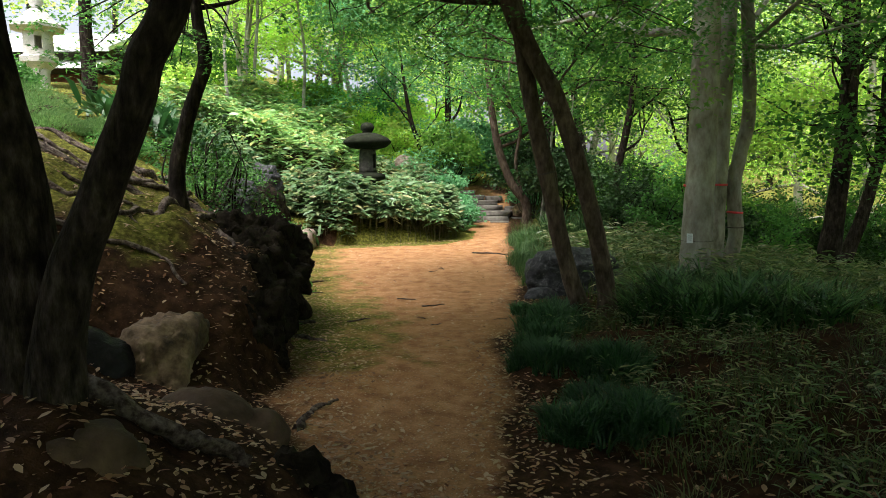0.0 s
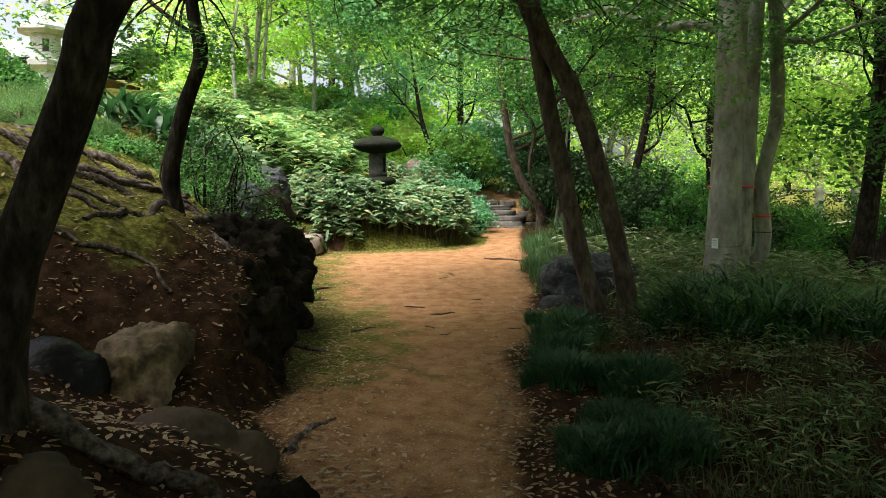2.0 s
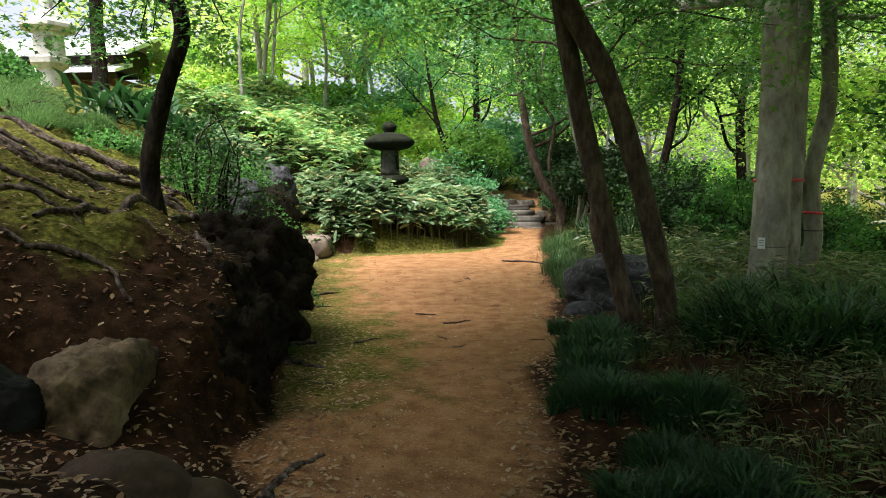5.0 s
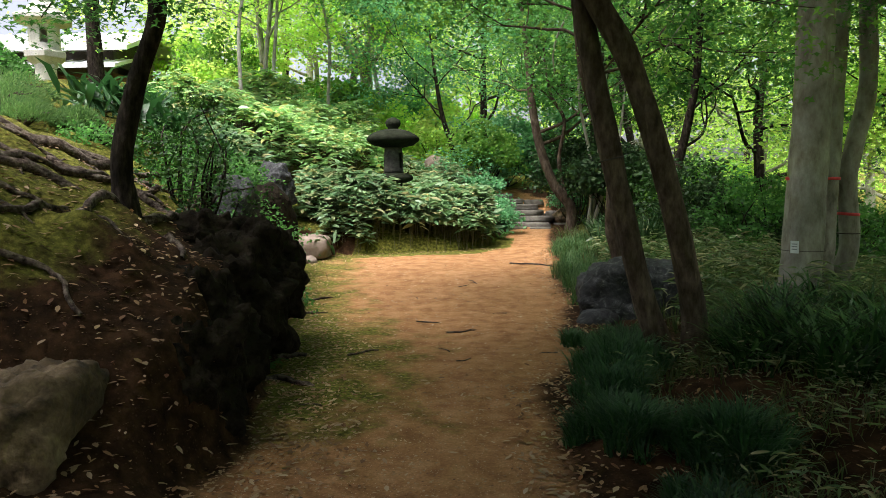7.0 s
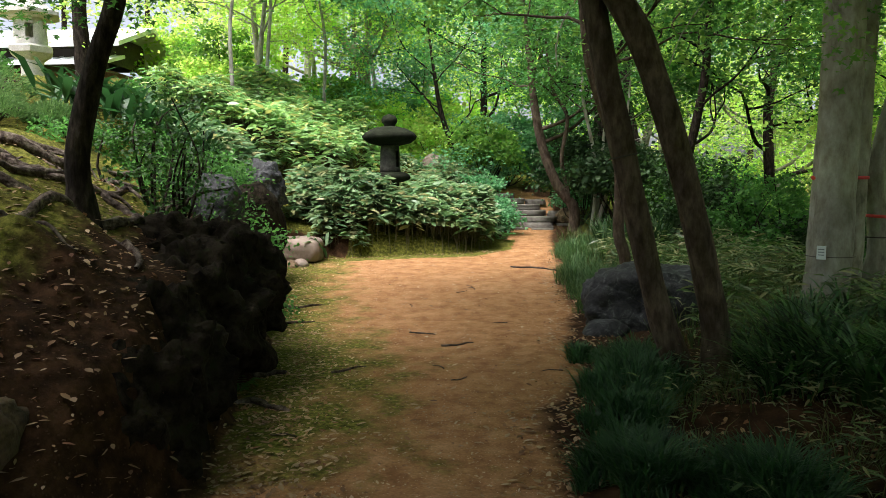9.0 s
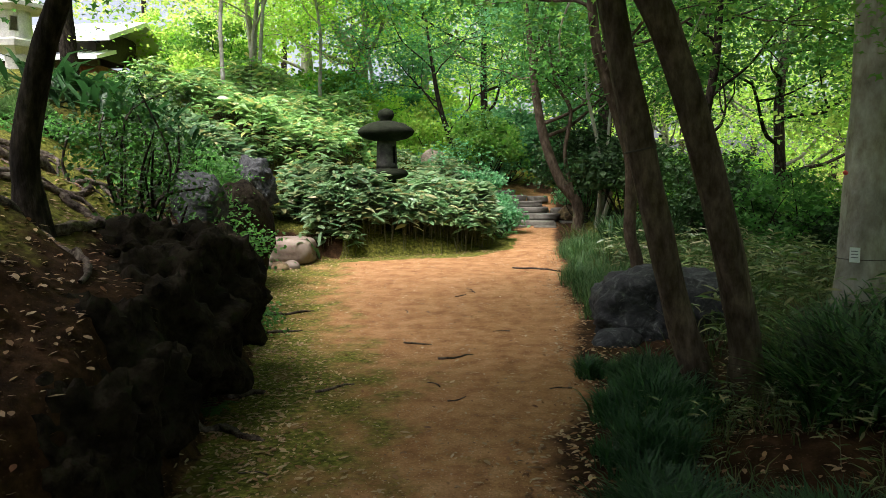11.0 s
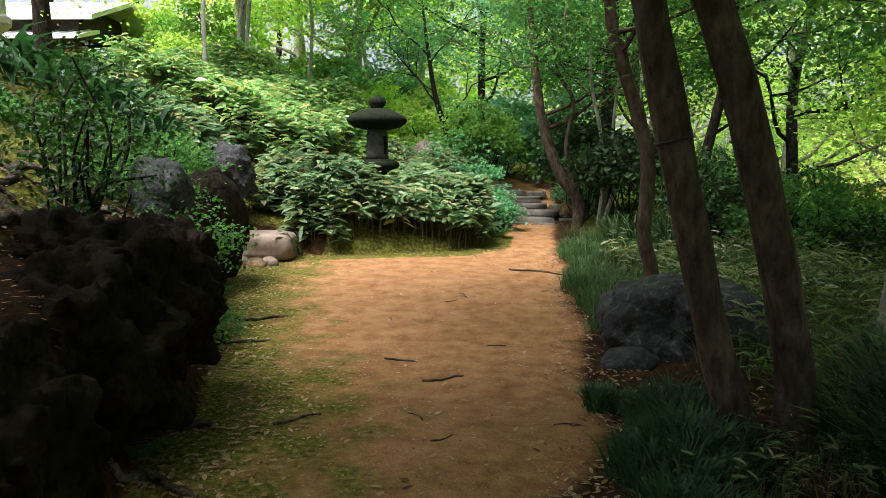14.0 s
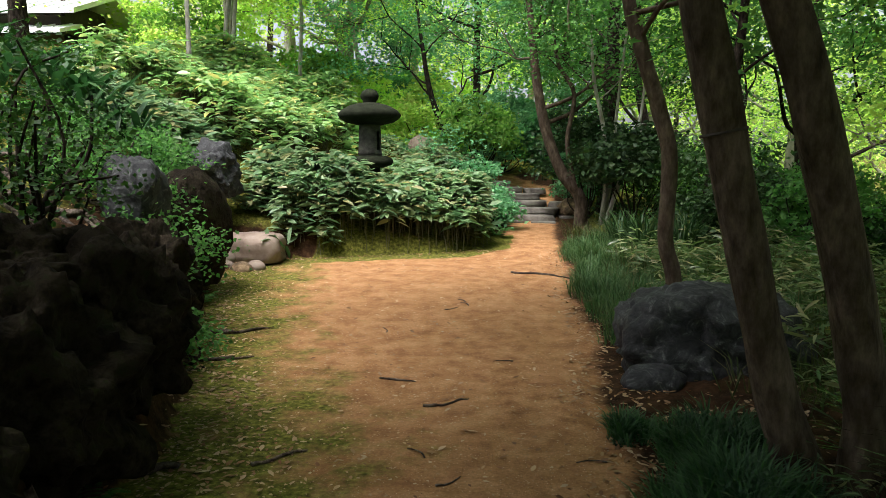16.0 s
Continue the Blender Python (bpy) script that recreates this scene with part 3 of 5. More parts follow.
pair_tree = tree("two-stemmed brown tree leaning over the path", (1.66, 7.5, 0.05),
     [([(1.58, 7.52, -0.1), (1.48, 7.52, 0.2), (1.32, 7.5, 0.67), (1.12, 7.5, 1.51), (0.95, 7.5, 2.28), (0.87, 7.52, 2.68), (0.78, 7.55, 3.31), (0.62, 7.7, 4.2), (0.4, 7.9, 5.2)], [0.13, 0.09, 0.088, 0.085, 0.075, 0.05]),
      ([(1.75, 7.48, -0.1), (1.75, 7.47, 0.2), (1.7, 7.45, 0.61), (1.48, 7.42, 1.51), (1.2, 7.4, 2.34), (0.92, 7.4, 2.86), (0.71, 7.4, 3.31), (0.5, 7.4, 3.9), (0.1, 7.3, 5.0)], [0.135, 0.095, 0.09, 0.092, 0.1, 0.05])],
     M_bark_brown, M_maple_deep, limbs=14, limb_len=2.1, depth=2, per_tip=95, from_share=0.78, lift=0.12, leaf_size=0.085, template=LEAF_MAPLE)
tree("thin crooked brown tree behind the boulder", (1.58, 9.95, 0.3),
     [([(1.64, 9.95, 0.2), (1.6, 9.95, 0.68), (1.53, 9.95, 0.97), (1.54, 9.95, 1.58), (1.44, 9.95, 1.97), (1.28, 9.95, 2.46), (1.18, 9.95, 2.85), (1.1, 10, 3.8)], [0.07, 0.06, 0.062, 0.055, 0.04])],
     M_bark_brown, M_maple, limbs=4, limb_len=1.2, depth=2, per_tip=55, from_share=0.68, leaf_size=0.08, template=LEAF_MAPLE)
pale_tree = tree("smooth pale grey three-stemmed tree in the grass", (3.45, 9.2, 0.3),
     [([(3.19, 9.0, 0.15), (3.21, 9.0, 0.5), (3.24, 9.0, 1.0), (3.27, 9.0, 2.4), (3.28, 9.0, 4.2), (3.3, 9.0, 7)], [0.24, 0.195, 0.182, 0.172, 0.16, 0.12]),
      ([(3.62, 9.45, 0.15), (3.66, 9.45, 0.97), (3.69, 9.45, 2.42), (3.75, 9.45, 4.24), (3.85, 9.45, 7)], [0.12, 0.1, 0.098, 0.092, 0.08]),
      ([(3.8, 9.5, 0.15), (3.84, 9.5, 0.45), (3.93, 9.5, 0.8), (3.89, 9.5, 1.48), (3.94, 9.5, 1.85), (4.05, 9.5, 2.45), (4.01, 9.5, 3.32), (3.97, 9.5, 4.32), (4.1, 9.5, 6.5)], [0.115, 0.095, 0.09, 0.085, 0.07])],
     M_bark_grey, M_maple_deep, limbs=9, limb_len=2.4, depth=2, per_tip=80, from_share=0.72, lift=-0.03, sides=18, leaf_size=0.09, template=LEAF_MAPLE)
tree("dark brown tree beyond the grass", (5.95, 11, -0.3),
     [([(5.92, 11, -0.4), (6.07, 11, 0.84), (6.18, 11, 2.14), (6.2, 11, 3.42), (6.17, 11, 4.74), (6.2, 11, 7)], [0.19, 0.14, 0.125, 0.12, 0.1]),
      ([(6.6, 12, -0.4), (7.05, 12, 0.77), (7.29, 12, 1.72), (7.37, 12, 2.4), (7.4, 12, 4)], [0.13, 0.1, 0.09, 0.06])],
     M_bark_dark, M_maple, limbs=8, limb_len=1.9, depth=2, per_tip=75, from_share=0.5, leaf_size=0.09, template=LEAF_MAPLE)
tree("crooked grey tree beside the stone steps", (2.06, 18.0, 0.4),
     [([(2.1, 18.0, 0.3), (2.1, 18.0, 0.95), (1.72, 18.0, 1.5), (1.4, 18.0, 2.36), (1.23, 18.0, 3.3), (1.15, 18.0, 4.0), (1.0, 18.1, 5.4)], [0.13, 0.11, 0.1, 0.075, 0.045]),
      ([(2.1, 18.0, 0.9), (1.95, 18.0, 1.4), (1.84, 18.0, 2.05), (1.95, 18.0, 2.9), (1.65, 18.1, 3.5), (1.5, 18.2, 4.5)], [0.05, 0.045, 0.04, 0.025])],
     M_bark_brown, M_maple_deep, limbs=6, limb_len=1.6, depth=2, per_tip=65, from_share=0.45, leaf_size=0.09)
tree("thin pale stems fanning up beside the steps", (2.45, 17.6, 0.4),
     [([(2.4, 17.6, 0.3), (2.5, 17.6, 1.2), (2.45, 17.65, 2.2), (2.25, 17.7, 3.2), (2.2, 17.8, 4.4)], [0.05, 0.04, 0.035, 0.02]),
      ([(2.45, 17.6, 0.3), (2.75, 17.55, 1.3), (3.05, 17.5, 2.3), (3.2, 17.6, 3.6)], [0.05, 0.04, 0.03, 0.02]),
      ([(2.45, 17.65, 0.3), (2.62, 17.7, 1.4), (2.7, 17.75, 2.6), (2.85, 17.8, 4.0)], [0.045, 0.04, 0.03, 0.02])],
     M_bark_grey, M_maple_deep, limbs=4, limb_len=1.2, depth=1, per_tip=60, from_share=0.6, leaf_size=0.08, sides=7)
maple_far = tree("forked pale-barked maple in the wood", (-4.6, 30, 3.0),
     [([(-4.65, 30, 2.6), (-4.57, 30, 3.64), (-4.37, 30, 5.49), (-4.55, 30, 6.2), (-5.2, 30, 7.1), (-6.2, 30, 8.6)], [0.32, 0.26, 0.2, 0.1]),
      ([(-4.4, 30, 5.3), (-4.27, 30, 6.87), (-3.68, 30, 7.7), (-3.2, 30, 9.4)], [0.18, 0.14, 0.08])],
     M_bark_grey, M_maple_sunlit, limbs=9, limb_len=2.6, depth=2, per_tip=110, leaf_size=0.14, pad=(1.6, 1.6, 0.35), from_share=0.45)



def spray(t, at, anchor, x0, x1, y, z0, z1, count, per, leaf, bark, size=0.06):
    """Layered sprays of small leaves on thin twigs, hung along one side of a tree."""
    pads, twigs = [], []
    for k in range(count):
        c = np.array((x0 + (x1 - x0) * (k + rng.random()) / count, y + rng.normal() * 0.25, rng.uniform(z0, z1)))
        a = np.array(anchor)
        twigs.append(tube(spline([a, a * 0.45 + c * 0.55 + np.array((0, 0, 0.14)), c], 4), [0.014, 0.005], 4, 0))
        for _ in range(3):
            pads.append(pad_leaves(c + rng.normal(size=3) * np.array((0.2, 0.2, 0.09)), (0.34, 0.34, 0.09), per // 3, size, LEAF_MAPLE, 0.75))
    base = np.array(at)
    v, f = join(twigs)
    part("branch", mesh_of("branch", v - base, f, bark), t)
    v, f = join(pads)
    part("crown", mesh_of("crown", v - base, f, leaf, False), t)


spray(slope_tree, (-2.72, 7.3, 1.2), (-2.46, 7.3, 3.4), -3.7, -2.0, 7.3, 2.72, 3.35, 13, 150, M_maple_deep, M_bark_dark)
spray(pair_tree, (1.66, 7.5, 0.05), (0.85, 7.5, 3.5), -0.7, 2.9, 7.6, 3.0, 3.6, 22, 150, M_maple_deep, M_bark_brown)
spray(pale_tree, (3.45, 9.2, 0.3), (3.3, 9.0, 4.0), 2.2, 6.0, 9.2, 3.1, 4.0, 18, 150, M_maple_deep, M_bark_grey, 0.065)

# ---- the wood around ----
def wood_tree(label, x, y, h, r, bark, leaf, crown, base=0.45, leaf_size=0.13, per_tip=75, limbs=9, pad=(1.3, 1.3, 0.4), lean=0.5, group="trees of the wood", depth=2):
    z = ground_z(x, y)
    dx, dy = rng.normal() * lean, rng.normal() * lean
    line = [(x, y, z - 0.15), (x + dx * 0.1, y + dy * 0.1, z + h * 0.2), (x + dx * 0.45 + rng.normal() * 0.1, y + dy * 0.4, z + h * 0.45), (x + dx * 0.8, y + dy * 0.8, z + h * 0.72), (x + dx, y + dy, z + h)]
    return tree(label, (x, y, z), [(line, [r * 1.3, r, r * 0.85, r * 0.6, r * 0.25])], bark, leaf, limbs=limbs, limb_len=crown, depth=depth, per_tip=per_tip, leaf_size=leaf_size,
                from_share=base, pad=pad, group=group, sides=9)


LB = {"m": ("green maple with layered light foliage", M_bark_brown, M_maple), "y": ("maple with yellow-green foliage coloured as sunlit", M_bark_grey, M_maple_sunlit),
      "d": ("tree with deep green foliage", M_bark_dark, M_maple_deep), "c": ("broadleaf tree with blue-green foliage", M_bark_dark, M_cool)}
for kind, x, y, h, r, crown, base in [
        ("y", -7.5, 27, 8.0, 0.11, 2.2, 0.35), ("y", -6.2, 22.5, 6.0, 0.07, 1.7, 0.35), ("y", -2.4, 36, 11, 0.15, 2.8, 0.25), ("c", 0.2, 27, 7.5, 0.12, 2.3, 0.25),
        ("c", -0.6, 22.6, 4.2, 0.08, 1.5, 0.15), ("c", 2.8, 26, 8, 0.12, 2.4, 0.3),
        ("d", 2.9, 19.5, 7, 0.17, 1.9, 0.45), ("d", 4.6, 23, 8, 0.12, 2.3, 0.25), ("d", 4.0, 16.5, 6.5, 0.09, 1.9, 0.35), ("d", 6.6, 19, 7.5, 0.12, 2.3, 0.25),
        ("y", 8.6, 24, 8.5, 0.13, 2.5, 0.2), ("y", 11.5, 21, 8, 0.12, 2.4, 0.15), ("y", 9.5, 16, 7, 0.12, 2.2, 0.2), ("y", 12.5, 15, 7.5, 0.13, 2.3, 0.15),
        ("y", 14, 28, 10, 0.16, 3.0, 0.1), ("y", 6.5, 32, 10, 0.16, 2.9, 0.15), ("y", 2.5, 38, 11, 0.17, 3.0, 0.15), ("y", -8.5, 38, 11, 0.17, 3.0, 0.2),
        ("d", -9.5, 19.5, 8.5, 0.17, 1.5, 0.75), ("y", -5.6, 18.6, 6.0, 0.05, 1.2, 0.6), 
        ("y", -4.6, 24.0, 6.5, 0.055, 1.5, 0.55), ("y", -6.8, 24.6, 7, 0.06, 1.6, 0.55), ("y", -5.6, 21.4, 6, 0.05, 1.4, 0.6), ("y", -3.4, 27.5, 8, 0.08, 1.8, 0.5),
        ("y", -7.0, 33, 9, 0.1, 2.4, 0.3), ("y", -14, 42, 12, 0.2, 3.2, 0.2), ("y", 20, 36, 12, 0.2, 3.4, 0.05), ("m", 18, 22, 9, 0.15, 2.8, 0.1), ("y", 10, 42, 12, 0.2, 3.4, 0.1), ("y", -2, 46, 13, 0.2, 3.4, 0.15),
        # after the first of this row: unseen trees, added to shade the near ground
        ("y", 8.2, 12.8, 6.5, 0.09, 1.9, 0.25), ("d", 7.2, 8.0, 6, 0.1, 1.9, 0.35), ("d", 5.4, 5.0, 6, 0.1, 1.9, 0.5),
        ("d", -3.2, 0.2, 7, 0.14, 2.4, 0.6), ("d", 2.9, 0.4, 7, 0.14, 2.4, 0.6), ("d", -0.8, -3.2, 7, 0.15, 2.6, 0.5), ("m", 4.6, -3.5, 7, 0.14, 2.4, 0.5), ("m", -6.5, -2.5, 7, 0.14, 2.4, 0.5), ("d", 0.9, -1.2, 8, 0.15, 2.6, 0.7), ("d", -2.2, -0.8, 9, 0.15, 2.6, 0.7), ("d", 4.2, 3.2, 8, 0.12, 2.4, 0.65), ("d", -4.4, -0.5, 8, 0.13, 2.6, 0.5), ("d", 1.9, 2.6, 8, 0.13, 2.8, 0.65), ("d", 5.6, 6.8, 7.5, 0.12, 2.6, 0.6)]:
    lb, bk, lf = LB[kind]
    far = y > 24
    if y > 34:
        size, per, spray = 0.26, 85, (2.4, 2.4, 0.6)
    elif far:
        size, per, spray = 0.14, 150, (1.6, 1.6, 0.35)
    elif y < 2.5:
        # unseen shading trees: large leaves set densely to block the sky
        size, per, spray = 0.34, 75, (1.15, 1.15, 0.35)
    else:
        size, per, spray = 0.1, 115, (1.05, 1.05, 0.3)
    if y > 20 and x < -1:
        per = int(per * 0.55)
    wood_tree(lb, x, y, h, r, bk, lf, crown, base, leaf_size=size, per_tip=per, pad=spray)

# the closing rows of the wood, far off on every side
def far_wood():
    for i in range(64):
        a = i / 64 * 2 * math.pi
        R = 62 + 10 * rng.random() if math.sin(a) > -0.2 else 30 + 6 * rng.random()
        x, y = R * math.cos(a), 10 + R * math.sin(a)
        z = ground_z(x, y)
        h = rng.uniform(10, 15) if math.sin(a) > -0.2 else rng.uniform(8, 11)
        t = thing("tree", "distant broadleaf tree closing the view", "tree", "distant trees", at=(x, y, z))
        v, f = tube(spline([(0, 0, -0.3), (0.3, 0, h * 0.4), (0.1, 0.3, h * 0.8)], 4), [0.35, 0.12], 8)
        part("trunk", mesh_of("trunk", v, f, M_bark_dark), t)
        pieces = []
        for k in range((7 if -45 < x < 2 and y > 40 else 20) if y > 0 else 10):
            c = (rng.normal() * 2.4, rng.normal() * 2.4, h * rng.uniform(0.03, 1.0))
            pieces.append(pad_leaves(c, (3.0, 3.0, 1.6), 95, 0.5, flat=0.35))
        v, f = join(pieces)
        part("crown", mesh_of("crown", v, f, M_maple_sunlit if i % 3 else M_maple, False), t)


far_wood()

# ---- bamboo grass ----


def thicket(name, label, spots, leaf_len, height, leaf, whorl=5, stem_r=0.004, category="bamboo grass", lay=0.45, template=LEAF_SASA):
    """spots: n x 3 of the leaf tops; each gets a stem down to the ground and a whorl of long leaves."""
    pieces, stems = [], []
    n = len(spots)
    for k in range(whorl):
        a = rng.uniform(0, 2 * math.pi, n)
        up = rng.uniform(-0.4, 0.45, n)
        d = np.stack([np.cos(a), np.sin(a), up], 1)
        c = spots + rng.normal(size=(n, 3)) * 0.03
        pieces.append(leaves(c, leaf_len * rng.uniform(0.65, 1.2, n), template, dirs=d, up=np.stack([rng.normal(size=n) * lay, rng.normal(size=n) * lay, np.ones(n)], 1)))
    for p in spots[::3]:
        g = ground_z(p[0], p[1])
        stems.append(tube([(p[0] + rng.normal() * 0.05, p[1] + rng.normal() * 0.05, max(g - 0.02, p[2] - height)), tuple(p)], [stem_r, stem_r * 0.7], 4, 0))
    t = thing(name, label, category, kind="stuff")
    v, f = join(pieces)
    part("leaves", mesh_of("leaves", v, f, leaf), t)
    v, f = join(stems)
    part("stems", mesh_of("stems", v, f, M_stem), t)
    return t


def mound_spots(n, x0, x1, y0, y1, top, edge=0.35, lump=0.18, seed=0):
    out = []
    while len(out) < n:
        x, y = rng.uniform(x0, x1), rng.uniform(y0, y1)
        e = min(x - x0, x1 - x, y - y0, y1 - y)
        if x > float(left_edge(y)) + 0.15 and 14 < y < 19:
            continue
        if e < edge * 1.2 * (0.4 + abs(noise.noise((x * 1.5, y * 1.5, seed)))):
            continue
        hh = top * min(1, 0.35 + e / edge * 0.65) + lump * noise.noise((x * 1.1, y * 1.1, seed)) * 1.6
        hh *= rng.uniform(0.55, 1.0) ** 0.5
        if math.hypot(x + 1.89, y - 18.0) < 0.75 or (abs(x + 1.89) < 0.6 and 16.9 < y < 18):
            hh = min(hh, 0.3)
        if abs(x + 1.9) < 0.85 and y > 15.3:
            hh *= 0.35
        if e < edge * 1.6:
            hh *= rng.uniform(0.3, 1.0)
        out.append((x, y, ground_z(x, y) + max(0.12, hh)))
    return np.array(out)


thicket("bamboo_grass", "dense knee-high bamboo grass with pale-edged leaves", mound_spots(2300, -2.85, 0.5, 14.2, 17.6, 0.8, edge=0.22, lump=0.26), 0.22, 0.8, M_sasa)
thicket("bamboo_grass", "mound of bamboo grass on the slope, coloured as sunlit", mound_spots(2600, -6.6, -2.2, 15.6, 21.5, 1.0, seed=4, lump=0.34), 0.22, 1.1, M_sasa_sunlit)
thicket("bamboo_grass", "low bamboo grass beside the standing rock", mound_spots(420, -3.5, -2.3, 14.5, 16.4, 0.5, edge=0.2, seed=13), 0.23, 0.8, M_sasa)
thicket("bamboo_grass", "low bamboo grass spilling down the slope", mound_spots(900, -6.4, -3.7, 14.2, 16.4, 0.5, seed=11), 0.22, 0.8, M_sasa)
thicket("bamboo_grass", "bamboo grass around the stone lantern's rear", mound_spots(900, -2.5, 0.5, 17.4, 21.5, 0.55, seed=7), 0.18, 0.8, M_sasa)

# ---- grass on the right bank ----
M_lily = leaf_mat("lily_turf_blade", [(0.012, 0.041, 0.013), (0.034, 0.086, 0.027), (0.075, 0.150, 0.049)], 0.3, 0.26, 0.6)
M_weed = leaf_mat("weed_leaf", [(0.035, 0.075, 0.02), (0.07, 0.125, 0.035), (0.13, 0.18, 0.06), (0.24, 0.22, 0.11)], 0.3, 0.35, 0.5)



def grass(name, label, spots, height, reach, material, width=0.008, per=60, segs=2, kind="stuff", category="grass", radius=0.08):
    roots, hs, le = [], [], []
    for (x, y, k) in spots:
        n = int(per * k)
        a = rng.uniform(0, 2 * math.pi, n)
        rr = radius * np.sqrt(rng.random(n)) * k
        px, py = x + rr * np.cos(a), y + rr * np.sin(a)
        roots.append(np.stack([px, py, np.full(n, ground_z(x, y) - 0.02)], 1))
        hs.append(height * k * rng.uniform(0.5, 1.1, n))
        b = a + rng.normal(size=n) * 0.7
        le.append(np.stack([np.cos(b), np.sin(b)], 1) * (reach * k * rng.uniform(0.3, 1.1, n))[:, None])
    v, f = blades(np.vstack(roots), np.concatenate(hs), np.vstack(le), width, segs=segs)
    return tagged(part(name, mesh_of(name, v, f, material)), label, category, kind=kind)


def field(n, x0, x1, y0, y1, keep=lambda x, y: True, k0=0.7, k1=1.2):
    out = []
    while len(out) < n:
        x, y = rng.uniform(x0, x1), rng.uniform(y0, y1)
        if x > float(right_edge(y)) + 0.05 and keep(x, y):
            out.append((x, y, rng.uniform(k0, k1)))
    return out


def dome(cx, cy, r, n, k):
    a, u = rng.uniform(0, 2 * math.pi, n), np.sqrt(rng.random(n))
    return [(cx + r * v * math.cos(b), cy + r * 1.2 * v * math.sin(b), k * (1.05 - 0.5 * v * v) * rng.uniform(0.85, 1.1)) for b, v in zip(a, u)]


for cx, cy, r, n, k in [(1.12, 7.25, 0.36, 60, 1.15), (1.3, 8.0, 0.3, 40, 1.0), (0.93, 6.55, 0.25, 34, 1.0), (0.86, 5.75, 0.3, 48, 1.0), (1.35, 5.45, 0.28, 46, 1.15), (1.05, 4.9, 0.2, 26, 0.85), (0.92, 8.35, 0.16, 16, 0.7), (0.82, 4.2, 0.24, 34, 0.9), (1.2, 4.25, 0.26, 36, 1.0)]:
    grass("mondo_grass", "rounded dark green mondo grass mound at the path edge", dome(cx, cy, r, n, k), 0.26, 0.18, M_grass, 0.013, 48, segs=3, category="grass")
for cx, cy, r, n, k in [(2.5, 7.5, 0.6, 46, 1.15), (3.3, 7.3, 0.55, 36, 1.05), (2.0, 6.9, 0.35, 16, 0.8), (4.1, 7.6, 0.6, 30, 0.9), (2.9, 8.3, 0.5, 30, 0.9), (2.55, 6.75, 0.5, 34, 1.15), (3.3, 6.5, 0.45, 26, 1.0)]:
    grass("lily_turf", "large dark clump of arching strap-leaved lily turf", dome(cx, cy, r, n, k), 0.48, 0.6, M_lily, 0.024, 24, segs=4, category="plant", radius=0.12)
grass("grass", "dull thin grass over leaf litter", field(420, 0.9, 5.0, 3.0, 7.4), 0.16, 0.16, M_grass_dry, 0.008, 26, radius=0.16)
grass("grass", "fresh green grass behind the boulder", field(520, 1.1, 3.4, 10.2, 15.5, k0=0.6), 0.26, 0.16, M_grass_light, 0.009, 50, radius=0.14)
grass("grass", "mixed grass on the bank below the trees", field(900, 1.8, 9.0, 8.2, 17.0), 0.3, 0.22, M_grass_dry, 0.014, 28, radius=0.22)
grass("grass", "tuft of arching grass at the path's bend", [(1.68, 14.4, 1.0), (1.55, 14.2, 0.8), (1.8, 14.2, 0.8)], 0.4, 0.32, M_grass_light, 0.008, 160)
grass("lily_turf", "large strap-leaved dark clump beside the steps", [(2.5, 14.6, 1.0), (2.9, 14.2, 1.0), (2.3, 15.1, 0.9), (3.2, 14.8, 1.0)], 0.75, 0.6, M_ever, 0.022, 110, segs=4, category="plant", radius=0.2)

thicket("dwarf_bamboo", "sparse low dwarf bamboo over dark leaf litter",
        np.array([(x, y, ground_z(x, y) + 0.03 + 0.16 * k * rng.random()) for x, y, k in field(1300, 1.0, 5.6, 2.6, 7.6, lambda x, y: noise.noise((x * 1.1, y * 1.1, 31)) > rng.uniform(-0.3, 0.25) and x > 1.0 + 0.2 * max(0, 6 - y))]),
        0.085, 0.3, M_weed, whorl=5, stem_r=0.003, lay=0.7, template=LEAF_BLADE, category="dwarf bamboo")
thicket("dwarf_bamboo", "leafy low dwarf bamboo under the pale tree",
        np.array([(x, y, ground_z(x, y) + 0.1 + 0.32 * k * rng.random()) for x, y, k in field(2200, 1.9, 8.0, 8.0, 14.0)]),
        0.16, 0.4, M_weed, whorl=4, stem_r=0.003, lay=0.7, template=LEAF_BLADE, category="dwarf bamboo")

# ---- fallen leaves ----
def litter():
    c = []
    while len(c) < 18000:
        y = 2.2 + 13 * rng.random() ** 1.2
        x = rng.uniform(-4.0, 3.0)
        xl, xr = float(left_edge(y)), float(right_edge(y))
        m = (xl + xr) / 2
        inside = xl < x < xr
        p = 0.05 if inside else 0.7
        p += 1.6 * math.exp(-((x - xr + 0.06) / 0.16) ** 2) + 1.1 * math.exp(-((x - xl - 0.3) / 0.32) ** 2)
        if x > xr + 0.45:
            p *= 0.45
        if y > 9 and not inside:
            p *= 0.4
        if rng.random() < p:
            c.append((x, y, ground_z(x, y) + 0.012))
    c = np.array(c)
    v, f = leaves(c, rng.uniform(0.022, 0.07, len(c)), LEAF_OVAL, flat=0.9)
    tagged(part("fallen_leaves", mesh_of("fallen_leaves", v, f, M_litter)), "scattered dry tan and brown fallen leaves", "fallen leaves", kind="stuff")


litter()


